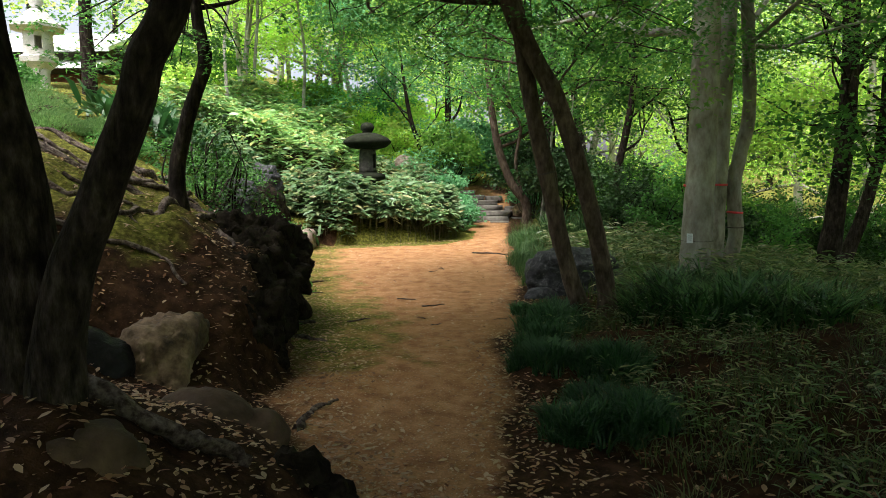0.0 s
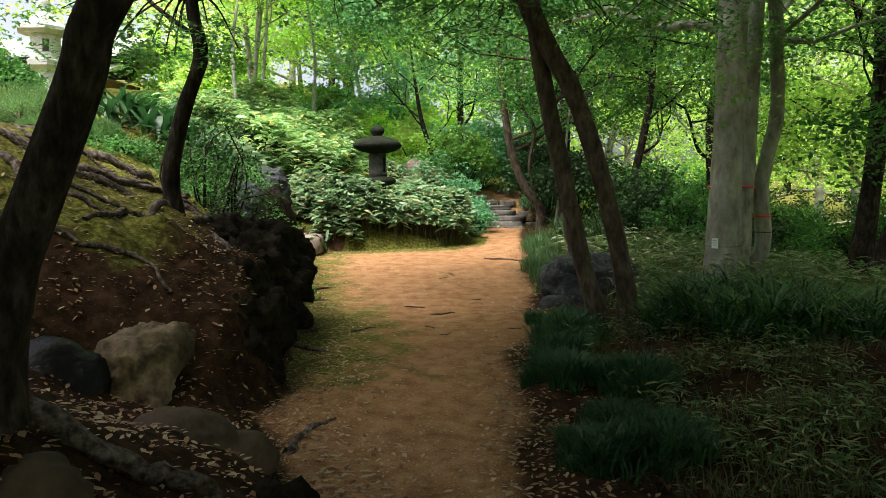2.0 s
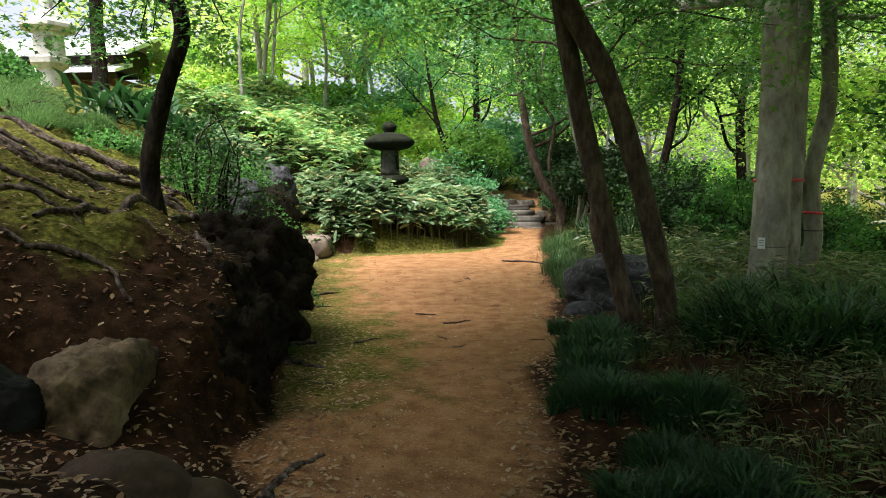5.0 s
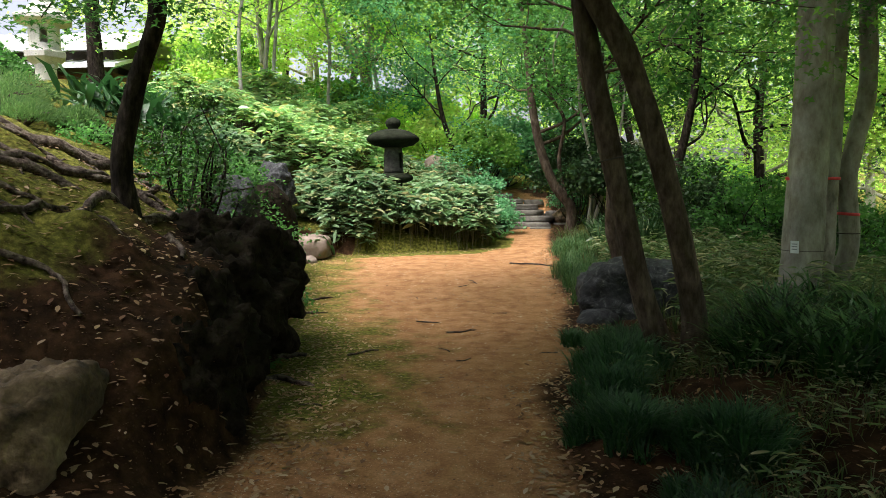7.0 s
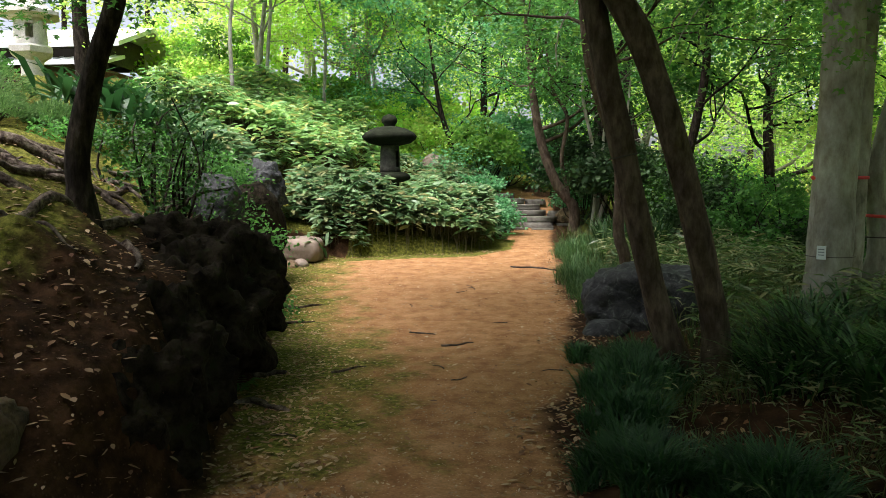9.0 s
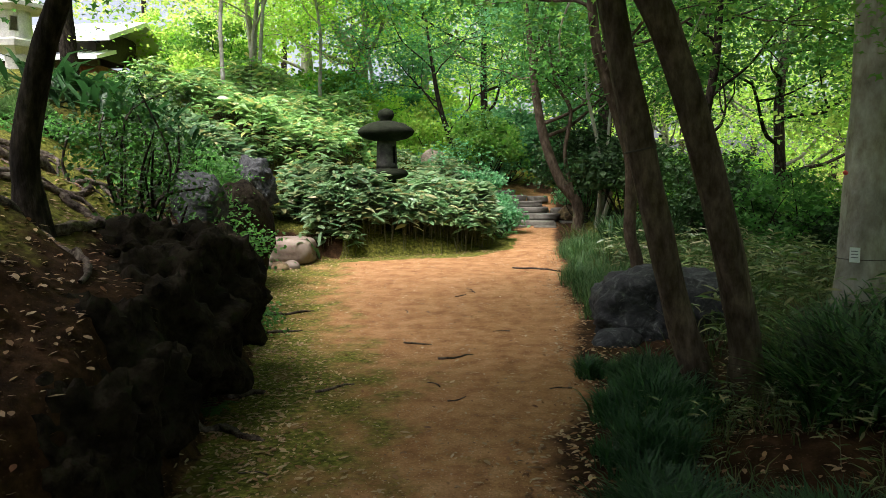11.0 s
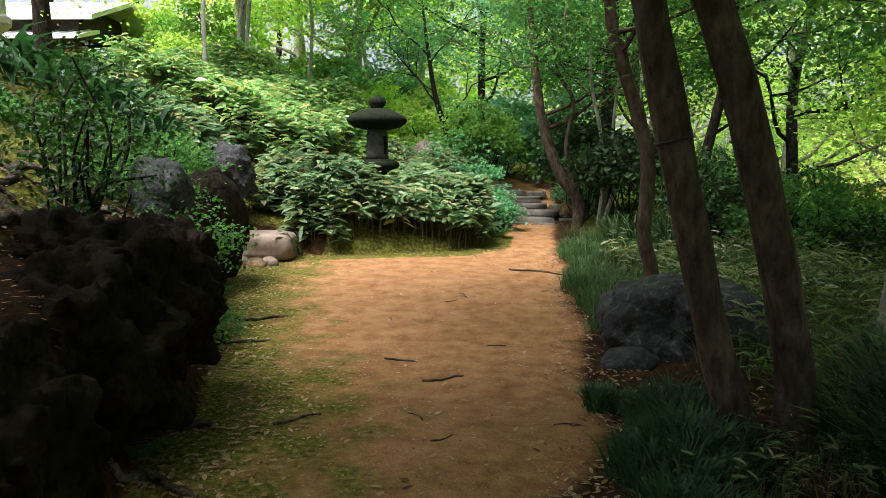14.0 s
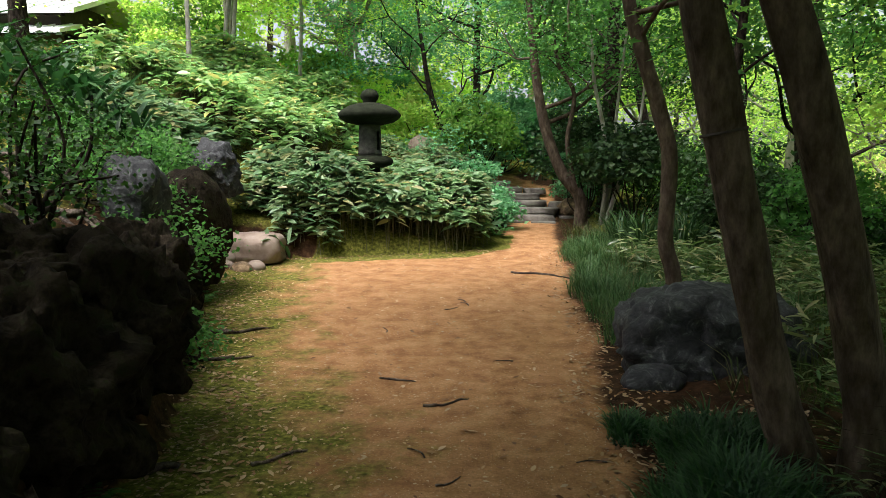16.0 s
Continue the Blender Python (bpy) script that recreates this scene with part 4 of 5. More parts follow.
def crumbs():
    """Leaf crumbs, grit and needles trodden into the earth."""
    n = 11000
    y = 2.2 + 12.5 * rng.random(n) ** 1.5
    xl, xr = left_edge(y), right_edge(y)
    x = xl + (xr - xl) * np.where(rng.random(n) < 0.45, rng.beta(0.6, 2.2, n), rng.random(n))
    c = np.array([(a, b, ground_z(a, b) + 0.004) for a, b in zip(x, y)])
    v, f = leaves(c, rng.uniform(0.008, 0.03, n), LEAF_DIAMOND, flat=0.93)
    tagged(part("leaf_crumbs", mesh_of("leaf_crumbs", v, f, M_litter)), "fine crumbs of dry leaves on trodden earth", "leaf crumbs", kind="stuff")


crumbs()

# ---- stone lantern in the thicket ----


def lathe(profile, sides=40, wobble=0.0, seed=0.0):
    v, f = [], []
    for r, z in profile:
        for s in range(sides):
            a = 2 * math.pi * s / sides
            k = 1 + wobble * noise.noise((math.cos(a) * 1.3 + seed, math.sin(a) * 1.3, z * 2))
            v.append((r * k * math.cos(a), r * k * math.sin(a), z))
    n = len(profile)
    for i in range(n - 1):
        for s in range(sides):
            f.append((i * sides + s, i * sides + (s + 1) % sides, (i + 1) * sides + (s + 1) % sides, (i + 1) * sides + s))
    return np.array(v), np.array(f)


def mushroom_lantern(x, y):
    z = 1.5
    t = thing("stone_lantern", "weathered grey stone lantern with broad mushroom cap", "stone lantern", at=(x, y, z))
    part("foot", mesh_of("foot", *lathe([(0.0, -0.5), (0.2, -0.5), (0.19, 0.1), (0, 0.1)], 24, 0.1), M_lantern_moss), t)
    part("base", mesh_of("base", *lathe([(0, 0.02), (0.25, 0.03), (0.4, 0.09), (0.425, 0.14), (0.4, 0.2), (0.3, 0.25), (0, 0.27)], 40, 0.06, 3), M_lantern_moss), t)
    # fire box: a hollow drum with an opening
    bm = bmesh.new()
    levels, ns, r = [0.25, 0.36, 0.72, 0.86], 24, 0.215
    ring = [[bm.verts.new((r * (1 - 0.05 * i) * math.cos(2 * math.pi * s / ns), r * (1 - 0.05 * i) * math.sin(2 * math.pi * s / ns), zz)) for s in range(ns)] for i, zz in enumerate(levels)]
    for i in range(3):
        for s in range(ns):
            if i == 1 and (s in (21, 22, 23) or s in (9, 10, 11)):
                continue
            bm.faces.new((ring[i][s], ring[i][(s + 1) % ns], ring[i + 1][(s + 1) % ns], ring[i + 1][s]))
    ob = part("fire_box", bm_mesh("fire_box", bm, M_lantern), t)
    md = ob.modifiers.new("wall", "SOLIDIFY")
    md.thickness = 0.05
    part("cap", mesh_of("cap", *lathe([(0, 0.84), (0.22, 0.83), (0.42, 0.88), (0.53, 0.96), (0.56, 1.02), (0.5, 1.1), (0.35, 1.19), (0.17, 1.24), (0, 1.25)], 44, 0.05, 6), M_lantern_moss), t, "moss-stained cap")
    part("finial", mesh_of("finial", *lathe([(0, 1.2), (0.12, 1.22), (0.11, 1.27), (0.15, 1.32), (0.165, 1.38), (0.13, 1.46), (0.06, 1.5), (0, 1.51)], 24, 0.05, 9), M_lantern_moss), t)
    t.scale = (1.08, 1.08, 1.0)


mushroom_lantern(-1.89, 18.0)


def temple_lantern(x, y, z, s, label, material):
    t = thing("stone_lantern", label, "stone lantern", at=(x, y, z))
    six = 6
    def pr(name, prof, sides=six):
        v, f = lathe([(r * s, h * s) for r, h in prof], sides)
        return part(name, mesh_of(name, v, f, material, sides > 8), t)
    pr("foot", [(0, -0.4), (0.5, -0.4), (0.5, 0.05), (0.36, 0.2), (0, 0.2)])
    pr("post", [(0, 0.2), (0.24, 0.2), (0.22, 0.4), (0.22, 1.0), (0.25, 1.1), (0, 1.1)], 20)
    pr("platform", [(0, 1.08), (0.26, 1.08), (0.46, 1.24), (0.48, 1.36), (0.36, 1.42), (0, 1.42)])
    bm = bmesh.new()
    ring = [[bm.verts.new((s * r * math.cos(a), s * r * math.sin(a), s * h)) for a in [math.pi / 12 + 2 * math.pi * k / 24 for k in range(24)]] for r, h in ((0.33, 1.42), (0.33, 1.55), (0.32, 1.85), (0.32, 2.0))]
    for i in range(3):
        for k in range(24):
            if i == 1 and k % 8 in (2, 3):
                continue
            bm.faces.new((ring[i][k], ring[i][(k + 1) % 24], ring[i + 1][(k + 1) % 24], ring[i + 1][k]))
    ob = part("fire_box", bm_mesh("fire_box", bm, material, False), t)
    ob.modifiers.new("wall", "SOLIDIFY").thickness = 0.06 * s
    pr("roof", [(0, 1.98), (0.5, 1.98), (0.66, 2.04), (0.66, 2.12), (0.45, 2.22), (0.26, 2.42), (0.16, 2.5), (0, 2.5)])
    pr("finial", [(0, 2.46), (0.13, 2.48), (0.1, 2.55), (0.17, 2.66), (0.13, 2.8), (0.03, 2.9), (0, 2.9)], 16)


temple_lantern(-11.13, 20.0, 3.38, 1.15, "tall pale granite lantern with hexagonal roof", M_granite)
temple_lantern(-5.0, 31, 3.7, 0.75, "old grey stone lantern among the trees", M_slab)

# ---- house behind the slope ----


def house():
    t = thing("house", "single-storey house with red-brown boards and pale roof", "house", at=(-16.5, 27, 3.9))
    def box(name, c, s, m, lab="", bev=0.02):
        bm = bmesh.new()
        bmesh.ops.create_cube(bm, size=1, matrix=Matrix.Translation(c) @ Matrix.Diagonal((*s, 1)))
        bmesh.ops.bevel(bm, geom=bm.edges, offset=bev, segments=1)
        return part(name, bm_mesh(name, bm, m, False), t, lab)
    box("wall", (0, 1.5, 0.4), (7, 3, 2.6), M_wallwood)
    for i in range(14):
        box("board", (-3.25 + i * 0.5, -0.02, 0.4), (0.47, 0.05, 2.4), M_wallwood, bev=0.008)
    box("beam", (0, -0.15, 1.72), (7.4, 0.16, 0.18), M_darkwood)
    box("clerestory", (0, 1.3, 2.2), (7, 2.4, 0.5), M_darkwood)

    def slope(name, y0, z0, y1, z1, w, thick, lab):
        bm = bmesh.new()
        q = [bm.verts.new((sx * w / 2, yy, zz)) for sx in (-1, 1) for yy, zz in ((y0, z0), (y1, z1), (y1, z1 - thick), (y0, z0 - thick))]
        for ids in ((0, 1, 2, 3), (7, 6, 5, 4), (0, 4, 5, 1), (1, 5, 6, 2), (2, 6, 7, 3), (3, 7, 4, 0)):
            bm.faces.new([q[i] for i in ids])
        bmesh.ops.recalc_face_normals(bm, faces=bm.faces)
        roof = part(name, bm_mesh(name, bm, M_roof, False), t, lab)
        for i in range(int(w / 0.45)):
            bm = bmesh.new()
            x = -w / 2 + 0.22 + i * 0.45
            g = [bm.verts.new((x + sx * 0.02, yy, zz + dz)) for sx in (-1, 1) for yy, zz, dz in ((y0, z0, 0.035), (y1, z1, 0.035), (y1, z1, -0.01), (y0, z0, -0.01))]
            for ids in ((0, 1, 2, 3), (7, 6, 5, 4), (0, 4, 5, 1), (1, 5, 6, 2), (2, 6, 7, 3), (3, 7, 4, 0)):
                bm.faces.new([g[k] for k in ids])
            bmesh.ops.recalc_face_normals(bm, faces=bm.faces)
            part("seam", bm_mesh("seam", bm, M_roof, False), roof)

    slope("lower_roof", -1.0, 1.82, 0.3, 2.2, 8.2, 0.12, "pale lower eaves")
    slope("upper_roof", -0.7, 2.5, 2.0, 3.5, 8.8, 0.16, "pale upper roof")
    box("gable_wall", (3.4, 1.75, 2.55), (0.12, 2.6, 0.9), M_darkwood)
    slope("rear_roof", 2.0, 3.5, 4.2, 2.6, 8.8, 0.16, "pale rear roof")


house()

# ---- stone steps ----
def slab(at, size, turn, seed):
    bm = bmesh.new()
    bmesh.ops.create_cube(bm, size=1)
    bmesh.ops.subdivide_edges(bm, edges=bm.edges, cuts=3, use_grid_fill=True)
    for v in bm.verts:
        p = v.co.copy()
        k = 1 + 0.16 * noise.noise(Vector((p.x * 2 + seed, p.y * 2, p.z + seed)))
        r = math.hypot(p.x, p.y)
        p.x, p.y = p.x * k * (1 - 0.12 * r * r), p.y * k * (1 - 0.12 * r * r)
        p.z += 0.08 * noise.noise(Vector((p.x * 3, p.y * 3, seed)))
        v.co = Vector((p.x * size[0], p.y * size[1], p.z * size[2]))
    bmesh.ops.rotate(bm, verts=bm.verts, matrix=Euler((0, 0, radians(turn))).to_matrix())
    ob = part("step_stone", bm_mesh("step_stone", bm, M_slab))
    ob.location = at
    tagged(ob, "flat rough stone slab of the garden steps", "step stone", "stone steps")


for i in range(6):
    y, z = 19.25 + 0.4 * i, 0.5 + 0.135 * i
    xm = 1.32 - 0.035 * i * i + rng.normal() * 0.05
    wide = rng.uniform(0.95, 1.25)
    slab((xm - 0.08 * (-1) ** i, y, z), (wide, rng.uniform(0.46, 0.58), 0.13), rng.normal() * 5, i * 3.1)
    slab((xm + (wide * 0.5 + 0.2) * (-1) ** i, y + rng.normal() * 0.06, z - 0.03), (rng.uniform(0.4, 0.55), rng.uniform(0.36, 0.5), 0.14), rng.normal() * 14, i * 5.7 + 1)
slab((0.85, 18.75, 0.44), (0.6, 0.4, 0.07), 12, 77)
slab((1.5, 18.7, 0.43), (0.5, 0.36, 0.07), -8, 79)

# ---- shrubs ----
M_ever_soft = leaf_mat("small_dark_leaf", [(0.012, 0.040, 0.008), (0.022, 0.063, 0.013), (0.043, 0.095, 0.021)], 0.25, 0.5)



def shrub(label, x, y, h, spread, leaf, clusters=26, per=38, size=0.07, stems=5, group="", low=0.25, template=LEAF_DIAMOND, bark=M_bark_dark, name="shrub", stem_r=0.02, lift=0.0):
    z = ground_z(x, y)
    t = thing(name, label, "shrub", group, at=(x, y, z))
    pads = []
    for k in range(clusters):
        a, r = rng.uniform(0, 2 * math.pi), spread * math.sqrt(rng.random())
        c = np.array((r * math.cos(a), r * math.sin(a), h * (low + (1 - low) * rng.random() * math.sqrt(max(0.05, 1 - (r / spread) ** 2 * 0.7)))))
        pads.append(pad_leaves(c, np.array((0.3, 0.3, 0.16)) * (0.5 + spread * 0.6), per, size, template, 0.45))
        if k < stems * 2:
            f0 = (rng.normal() * 0.05, rng.normal() * 0.05, -0.05)
            mid = c * np.array((0.45, 0.45, 0.55)) + rng.normal(size=3) * (0.05 + 0.07 * h)
            v, f = tube(spline([f0, mid, c], 4), [stem_r * (1 if k < stems else 0.6), stem_r * 0.3], 5)
            part("stem", mesh_of("stem", v, f, bark), t)
    v, f = join(pads)
    part("foliage", mesh_of("foliage", v, f, leaf, False), t)
    return t


shrub("airy dark shrub with small leaves on the bank", -3.05, 9.2, 1.45, 0.6, M_ever_soft, 28, 44, 0.05, 5, low=0.2, stem_r=0.025)
shrub("airy dark shrub with small leaves on the bank", -2.5, 8.5, 1.2, 0.45, M_ever_soft, 20, 40, 0.047, 4, low=0.2, stem_r=0.022)
shrub("low azalea with yellow-green leaves over the rocks", -2.75, 10.6, 0.7, 0.5, M_maple_deep, 24, 60, 0.05, 4)
shrub("low azalea with yellow-green leaves over the rocks", -2.3, 9.6, 0.5, 0.35, M_maple_deep, 18, 60, 0.045, 4)
shrub("bushy azalea on the mossy slope", -3.9, 12.6, 0.75, 0.7, M_maple_deep, 30, 60, 0.06)
for x, y, h in [(-4.3, 11.6, 0.5), (-4.7, 12.2, 0.55), (-3.4, 11.6, 0.5), (-4.4, 13.7, 0.6), (-3.9, 13.4, 0.5), (-5.2, 11.4, 0.4)]:
    shrub("bushy azalea on the mossy slope", x, y, h, 0.5, M_maple_deep, 24, 55, 0.06, 3, group="azaleas on the slope", low=0.1)
shrub("bushy azalea on the mossy slope", -3.6, 10.9, 0.55, 0.5, M_maple_deep, 22, 60, 0.055)
shrub("dark evergreen shrub with glossy leaves", 2.9, 17.0, 1.9, 0.95, M_ever, 60, 70, 0.11, low=0.55)
shrub("dark evergreen shrub with glossy leaves", 2.4, 19.0, 2.4, 1.0, M_ever, 60, 70, 0.11, low=0.4)
shrub("dark fern-like shrub beside the steps", 0.35, 18.6, 0.7, 0.45, M_cool, 30, 50, 0.09)
shrub("dark fern-like shrub beside the steps", 0.45, 17.6, 0.6, 0.4, M_cool, 26, 50, 0.09)
shrub("dark fern-like shrub beside the steps", 0.1, 19.9, 0.9, 0.5, M_cool, 30, 50, 0.09)
shrub("dark fern-like shrub beside the steps", 2.5, 20.3, 0.8, 0.5, M_cool, 30, 50, 0.09)
shrub("bright green broadleaf bush beyond the steps", 0.2, 21.5, 2.0, 0.8, M_maple, 50, 70, 0.12, low=0.4)
# the yellow-green ones on this rise carry sunlight in their leaf colour
shrub("green bush on the rise, coloured as sunlit", -1.2, 23.5, 2.2, 1.3, M_maple_sunlit, 70, 80, 0.12, low=0.2)
shrub("clipped blue-green bush on the rise", 0.9, 23.8, 2.2, 1.2, M_cool, 70, 80, 0.12, low=0.2)
shrub("green bush on the rise, coloured as sunlit", -3.2, 24.5, 1.6, 1.3, M_maple_sunlit, 70, 80, 0.12, low=0.2)
shrub("clipped blue-green bush on the rise", 2.6, 23.5, 2.6, 1.2, M_cool, 70, 80, 0.12, low=0.2)
for i in range(34):
    x, y = rng.uniform(3.2, 14), rng.uniform(12.5, 24)
    if x < 4.2 and y < 14:
        continue
    shrub("leafy green shrub under the trees", x, y, rng.uniform(0.9, 2.3), rng.uniform(0.6, 1.1), (M_ever, M_maple_deep, M_ever_soft, M_maple)[i % 4], 46, 60, 0.085, group="shrubs under the trees", low=0.1)
for i in range(26):
    x, y = rng.uniform(-13, 16), rng.uniform(25, 36)
    shrub("leafy green shrub deep in the wood", x, y, rng.uniform(1.2, 3.0), rng.uniform(1.0, 1.8), (M_maple, M_maple_sunlit, M_cool)[i % 3], 50, 60, 0.18, group="shrubs deep in the wood", low=0.05)
for i in range(10):
    x, y = rng.uniform(-12, -7.5), rng.uniform(14, 19)
    if not (-12.5 < x < -9.5 and y > 17.5):
        shrub("green shrub on the upper slope", x, y, rng.uniform(0.5, 1.0), rng.uniform(0.5, 0.9), (M_maple, M_maple_deep)[i % 2], 34, 60, 0.09, group="shrubs on the upper slope", low=0.1)


def strap_plant(label, spots, length, width, leaf, name="cast_iron_plant"):
    """Broad arching leaves on stalks, in clumps."""
    broad = (np.array([(0, 0, 0), (0.085, 0.3, 0.05), (0, 0.35, 0.0), (-0.085, 0.3, 0.05), (0.08, 0.7, 0.03), (0, 1, -0.22), (-0.08, 0.7, 0.03)]), LEAF_LONG[1])
    for x, y, n in spots:
        z = ground_z(x, y)
        t = thing(name, label, "plant", "broad-leaved plants on the slope", at=(x, y, z))
        for k in range(n):
            a = rng.uniform(0, 2 * math.pi)
            d = np.array([(math.cos(a) * 0.9, math.sin(a) * 0.9, rng.uniform(0.1, 1.7))])
            c = np.array([(rng.normal() * 0.2, rng.normal() * 0.2, rng.uniform(0.0, 0.3))])
            v, f = leaves(c, [length * rng.uniform(0.7, 1.2)], broad, dirs=d, up=np.array([(0, 0, 1.0)]))
            part("leaf", mesh_of("leaf", v, f, leaf), t)


strap_plant("dark glossy broad-leaved plant with arching leaves", [(-5.7, 12.6, 30), (-5.2, 12.9, 30), (-4.7, 13.2, 28), (-5.0, 12.4, 26), (-6.1, 13.0, 26), (-4.3, 13.5, 22), (-5.5, 13.6, 24), (-6.4, 13.6, 22), (-4.6, 12.7, 22)], 0.6, 0.1, M_glossy)
strap_plant("dark glossy broad-leaved plant with arching leaves", [(-2.55, 13.95, 9)], 0.34, 0.05, M_grass_light, "lily_turf")


def juniper(x, y, r, h):
    z = ground_z(x, y)
    t = thing("juniper", "low cushion of soft green juniper", "shrub", "juniper cushions", at=(x, y, z))
    n = 4200
    a, u = rng.uniform(0, 2 * math.pi, n), np.sqrt(rng.random(n))
    c = np.stack([r * u * np.cos(a), r * u * np.sin(a), h * np.sqrt(1.02 - u * u) * rng.uniform(0.3, 1.05, n)], 1)
    d = c * np.array([1, 1, 0.6]) + rng.normal(size=(n, 3)) * 0.2 + np.array([0, 0, 0.25])
    v, f = leaves(c, rng.uniform(0.04, 0.085, n), (LEAF_DIAMOND[0] * np.array([0.35, 1, 1]), LEAF_DIAMOND[1]), dirs=d)
    part("foliage", mesh_of("foliage", v, f, M_juniper, False), t)
    stems = [tube(spline([(0, 0, -0.05), (r * 0.4 * math.cos(b), r * 0.4 * math.sin(b), h * 0.4), (r * 0.8 * math.cos(b), r * 0.8 * math.sin(b), h * 0.5)], 3), [0.03, 0.01], 5) for b in np.linspace(0, 6, 9)]
    for v, f in stems:
        part("stem", mesh_of("stem", v, f, M_root), t)


for x, y, r, h in [(-6.1, 11.2, 0.55, 0.36), (-5.6, 11.7, 0.36, 0.34), (-6.9, 11.8, 0.75, 0.42), (-7.6, 13.0, 0.9, 0.5), (-6.7, 10.2, 0.55, 0.36)]:
    juniper(x, y, r, h)

# ---- roots and sticks ----


def root(label, pts, r0, r1, lift=0.0, name="root", material=M_root, category="root", group="exposed roots", side=8):
    p = spline([(x, y, 0) for x, y in pts], 7)
    n = len(p)
    for i in range(n):
        p[i, 0] += 0.04 * noise.noise((i * 0.35, pts[0][0] * 9, 1)) * (r0 > 0.012)
        p[i, 1] += 0.04 * noise.noise((i * 0.35, pts[0][1] * 9, 4)) * (r0 > 0.012)
        p[i, 2] = ground_z(p[i, 0], p[i, 1]) + lift + 0.6 * r0 * noise.noise((i * 0.3, pts[0][1] * 5, 7)) - 0.5 * r1 * (i > n - 3)
    v, f = tube(p, [r0, r0 * 0.8, r1], side, 0.3, pts[0][0])
    return tagged(part(name, mesh_of(name, v, f, material)), label, category, group)


LR = "dark gnarled tree root lying on the mossy slope"
root(LR, [(-4.6, 8.0), (-4.0, 8.3), (-3.7, 8.7), (-3.6, 9.5), (-3.3, 10.2), (-2.9, 10.4)], 0.07, 0.03, 0.03)
root(LR, [(-4.4, 7.1), (-3.7, 7.3), (-3.3, 8.0), (-3.1, 8.8), (-2.8, 9.2)], 0.055, 0.025, 0.02)
root(LR, [(-2.72, 7.3), (-2.62, 6.7), (-2.6, 6.2), (-2.7, 5.6)], 0.05, 0.018, 0.01)
root(LR, [(-2.72, 7.3), (-2.4, 7.1), (-2.1, 6.8), (-1.9, 6.4)], 0.045, 0.012, 0.01)
root(LR, [(-2.72, 7.3), (-2.5, 7.7), (-2.45, 8.2), (-2.2, 8.6)], 0.045, 0.02, 0.02)
root(LR, [(-2.72, 7.3), (-3.2, 7.1), (-3.8, 6.6), (-4.4, 6.4)], 0.05, 0.02, 0.02)
root(LR, [(-2.9, 5.3), (-2.45, 5.45), (-2.2, 5.5), (-1.95, 5.3)], 0.022, 0.01, 0.02)
root(LR, [(-4.6, 9.2), (-4.1, 9.5), (-3.8, 10.4), (-3.5, 11.2)], 0.05, 0.02, 0.02)
root(LR, [(-5.4, 9.0), (-4.9, 9.9), (-4.4, 10.6), (-4.2, 11.6)], 0.06, 0.03, 0.03)
root(LR, [(-3.2, 6.0), (-2.8, 6.05), (-2.4, 6.25), (-2.05, 6.1)], 0.018, 0.008, 0.02)
for k in range(30):
    x, y = rng.uniform(-5.2, -2.6), rng.uniform(5.6, 11.0)
    root(LR, [(x, y), (x + 0.3, y + rng.normal() * 0.15), (x + 0.7, y + rng.normal() * 0.2), (x + 1.0, y + rng.normal() * 0.25)], rng.uniform(0.012, 0.04), 0.008, 0.012, side=6)
root("thick mottled root creeping down from the tree", [(-1.68, 2.9), (-1.5, 2.95), (-1.28, 3.0), (-1.1, 3.1), (-0.92, 3.25)], 0.06, 0.03, 0.05)
root("curved root crossing the path edge", [(-0.96, 4.4), (-0.92, 4.6), (-0.9, 4.8), (-0.76, 5.0)], 0.03, 0.012, 0.008)
root("pale root hanging from the bank", [(-1.85, 7.35), (-1.7, 7.6), (-1.56, 7.72), (-1.42, 7.8)], 0.03, 0.018, 0.02)
root("pale root hanging from the bank", [(-1.62, 6.9), (-1.48, 7.08), (-1.3, 6.95), (-1.15, 6.88)], 0.03, 0.012, 0.01)
ST = "dark fallen stick lying on the path"
root(ST, [(-0.27, 8.76), (-0.15, 8.78), (-0.05, 8.9), (0.02, 8.92)], 0.01, 0.005, 0.008, "stick", M_root, "stick", "fallen sticks")
root(ST, [(-1.08, 7.84), (-1.0, 7.9), (-0.92, 8.0), (-0.84, 8.05)], 0.011, 0.005, 0.008, "stick", M_root, "stick", "fallen sticks")
root(ST, [(0.55, 13.45), (1.0, 13.3), (1.25, 13.0), (1.5, 12.6)], 0.013, 0.008, 0.01, "stick", M_root, "stick", "fallen sticks")
root(ST, [(-0.62, 9.37), (-0.5, 9.34), (-0.36, 9.33)], 0.01, 0.005, 0.008, "stick", M_root, "stick", "fallen sticks")
for i in range(9):
    x, y, a = rng.uniform(-1.0, 0.8), rng.uniform(5.5, 12), rng.uniform(0, 3)
    root("thin fallen twig on the trodden earth", [(x, y), (x + 0.07 * math.cos(a), y + 0.07 * math.sin(a)), (x + 0.16 * math.cos(a + 0.3), y + 0.16 * math.sin(a + 0.3))], 0.006, 0.003, 0.006, "twig", M_root, "twig", "fallen twigs", 5)

# ---- tapes and tag on the pale tree ----


def loop(name, centre, r, tall, material, parent, label, base):
    v, f = lathe([(r, -tall / 2), (r + 0.004, -tall / 2), (r + 0.004, tall / 2), (r, tall / 2), (r, -tall / 2)], 28)
    ob = part(name, mesh_of(name, v, f, material), parent, label)
    ob.location = Vector(centre) - Vector(base)
    return ob


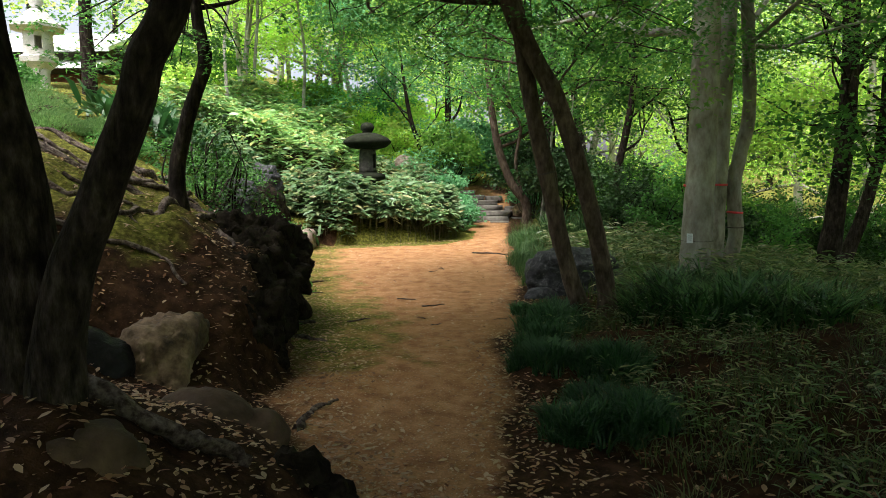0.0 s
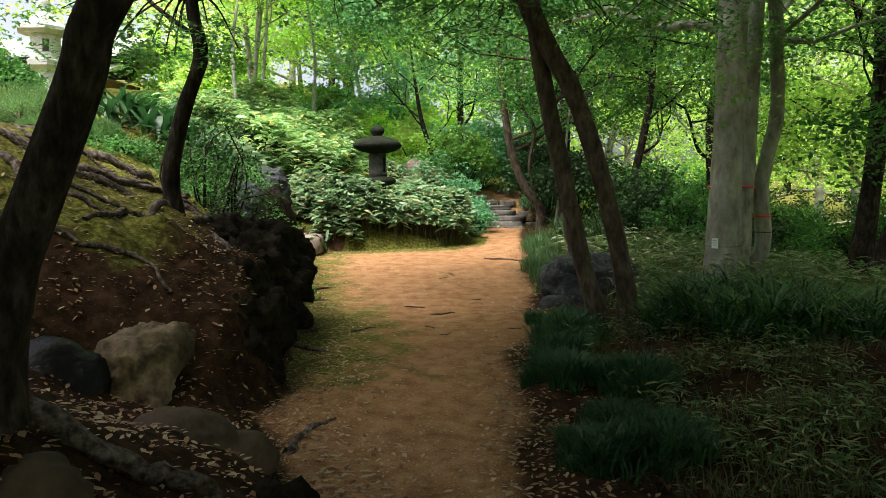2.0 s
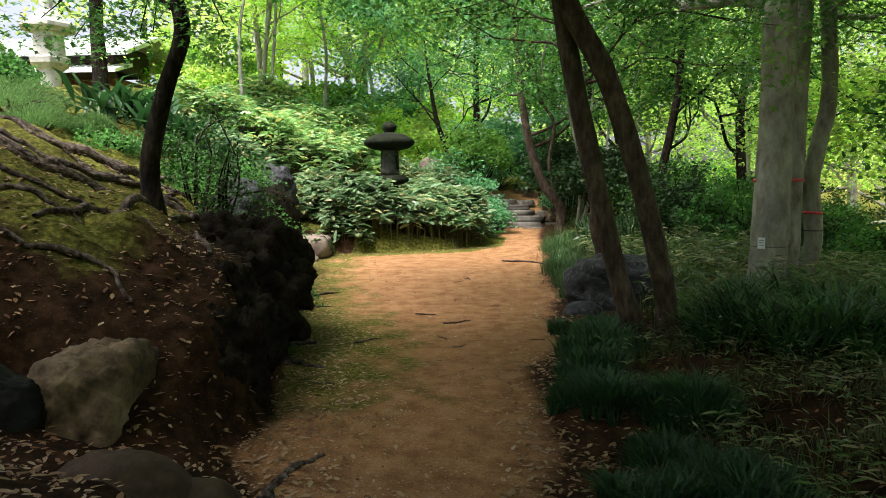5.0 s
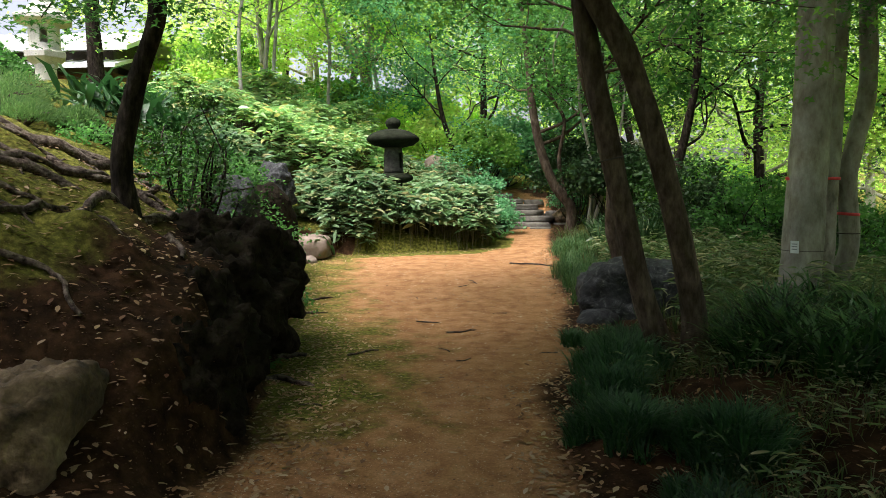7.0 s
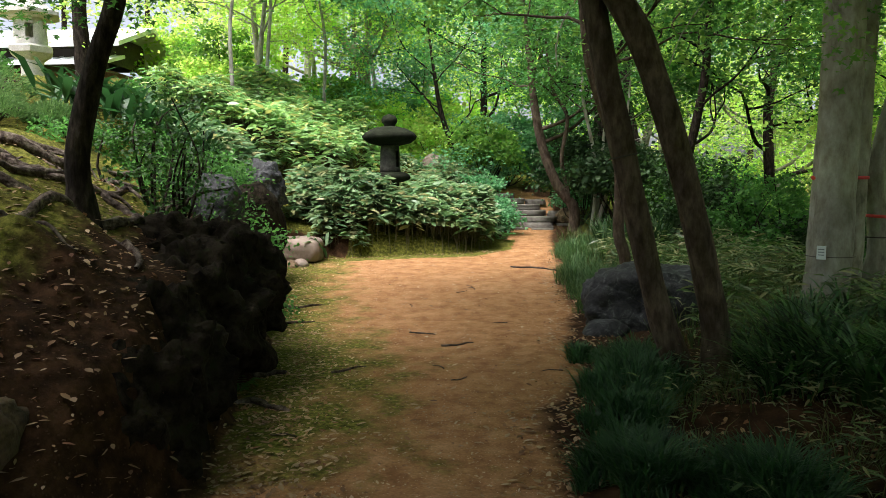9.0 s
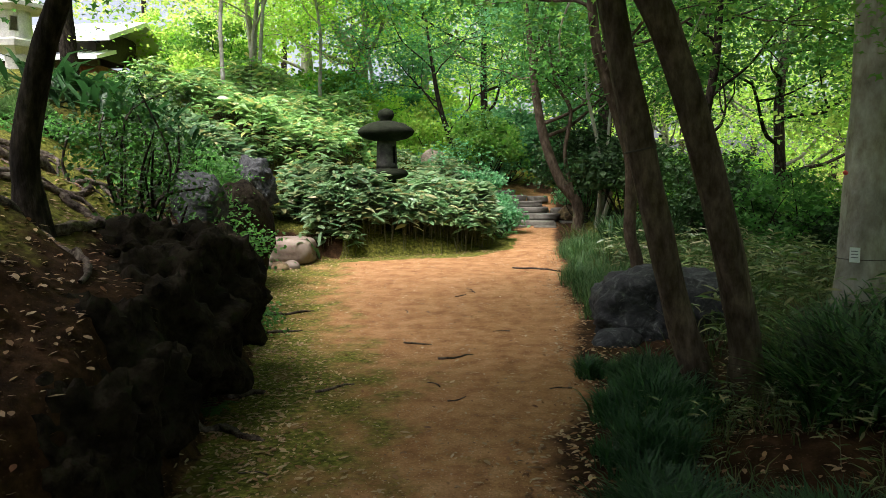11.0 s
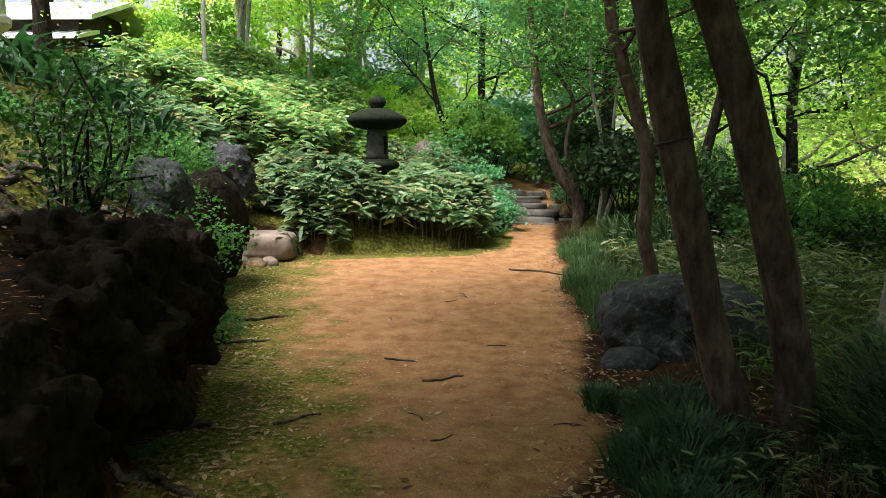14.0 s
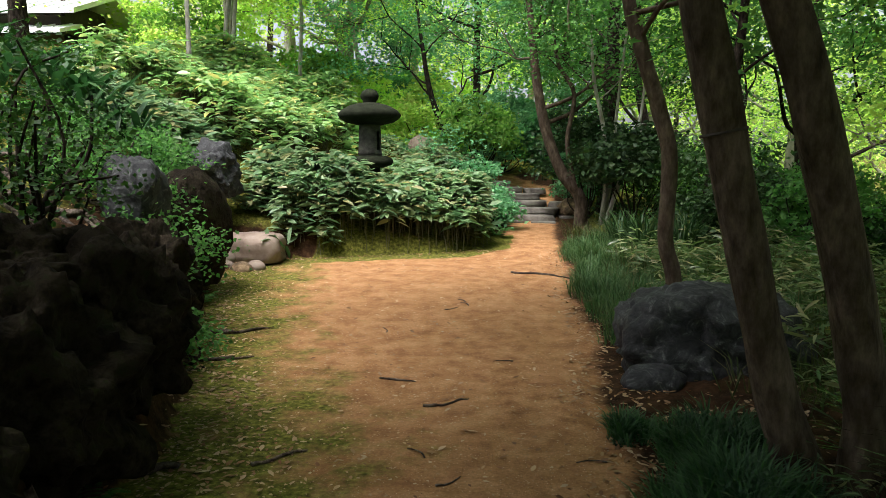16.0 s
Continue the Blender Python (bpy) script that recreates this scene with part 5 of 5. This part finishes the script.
PB = (3.45, 9.2, 0.3)
loop("ribbon", (3.67, 9.45, 1.5), 0.104, 0.03, M_red, pale_tree, "red marking ribbon", PB)
loop("ribbon", (3.91, 9.5, 1.13), 0.102, 0.03, M_red, pale_tree, "red marking ribbon", PB).rotation_euler = (0, radians(4), 0)
loop("wire", (3.92, 9.5, 0.93), 0.105, 0.012, M_darkwood, pale_tree, "dark wire loop", PB)
loop("wire", (3.235, 9.0, 0.8), 0.2, 0.006, M_darkwood, pale_tree, "dark wire loop", PB)
loop("wire", (1.085, 7.5, 1.65), 0.096, 0.012, M_darkwood, pair_tree, "dark wire loop", (1.66, 7.5, 0.05)).rotation_euler = (0, radians(-12), 0)
bm = bmesh.new()
bmesh.ops.create_cube(bm, size=1, matrix=Matrix.Diagonal((0.075, 0.008, 0.12, 1)))
bmesh.ops.bevel(bm, geom=bm.edges, offset=0.002, segments=1)
tag = part("tag", bm_mesh("tag", bm, M_tag, False), pale_tree, "small white plastic tree tag")
tag.location = (3.09 - PB[0], 8.85 - PB[1], 0.84 - PB[2])
tag.rotation_euler = (0, 0, radians(-42))
for k in range(3):
    bm = bmesh.new()
    bmesh.ops.create_cube(bm, size=1, matrix=Matrix.Translation((0, -0.006, 0.03 - 0.025 * k)) @ Matrix.Diagonal((0.05, 0.003, 0.008, 1)))
    part("print_line", bm_mesh("print_line", bm, M_ink, False), tag)
bm = bmesh.new()
bmesh.ops.create_icosphere(bm, subdivisions=2, radius=0.02)
for v in bm.verts:
    v.co *= 1 + 0.4 * noise.noise(v.co * 40)
knot = part("knot", bm_mesh("knot", bm, M_red), pale_tree, "red ribbon knot")
knot.location = (3.04 - PB[0], 8.95 - PB[1], 1.5 - PB[2])

# ---- small things by the steps and bank ----
rock("rock", "tan upright rock on the rise beyond the lantern", (-1.15, 21.6, 1.95), (0.34, 0.3, 0.36), M_rock_river, 81, 0.2, 1.4)
rock("rock", "mossy grey rock beside the stone steps", (2.15, 19.7, 0.62), (0.3, 0.3, 0.26), M_rock_tan, 83, 0.2, 1.4)
rock("rock", "mossy grey rock beside the stone steps", (0.55, 20.2, 0.7), (0.28, 0.3, 0.24), M_rock_tan, 84, 0.2, 1.4)


def fern(x, y, size):
    z = ground_z(x, y)
    t = thing("fern", "small green fern at the foot of the bank", "fern", "ferns on the bank", at=(x, y, z))
    for k in range(7):
        a = k * 0.9 + rng.random()
        pts = np.array([(0, 0, 0), (0.5 * math.cos(a), 0.5 * math.sin(a), 0.55), (math.cos(a), math.sin(a), 0.45)]) * size
        line = spline(pts, 6)
        c, d = [], []
        for i in range(2, len(line)):
            for sgn in (-1, 1):
                c.append(line[i])
                d.append((-math.sin(a) * sgn + 0.4 * math.cos(a), math.cos(a) * sgn + 0.4 * math.sin(a), -0.15))
        v, f = leaves(np.array(c), size * 0.36 * np.linspace(1, 0.3, len(c)), LEAF_DIAMOND, dirs=np.array(d), up=np.tile((0, 0, 1.0), (len(c), 1)))
        part("frond", mesh_of("frond", v, f, M_maple_deep), t)


for x, y, sz in [(-1.62, 7.3, 0.16), (-2.05, 8.9, 0.2), (-2.4, 10.2, 0.22), (-1.55, 6.4, 0.13), (-2.75, 11.6, 0.22), (0.5, 16.6, 0.3), (0.7, 17.9, 0.3), (-2.2, 9.4, 0.16)]:
    fern(x, y, sz)
v, f = lathe([(0.235, -0.05), (0.245, -0.05), (0.245, 0.05), (0.235, 0.05), (0.235, -0.05)], 20)
tape = part("ribbon", mesh_of("ribbon", v, f, M_red), maple_far, "red marking ribbon")
tape.location = (0.13, 0, 1.7)
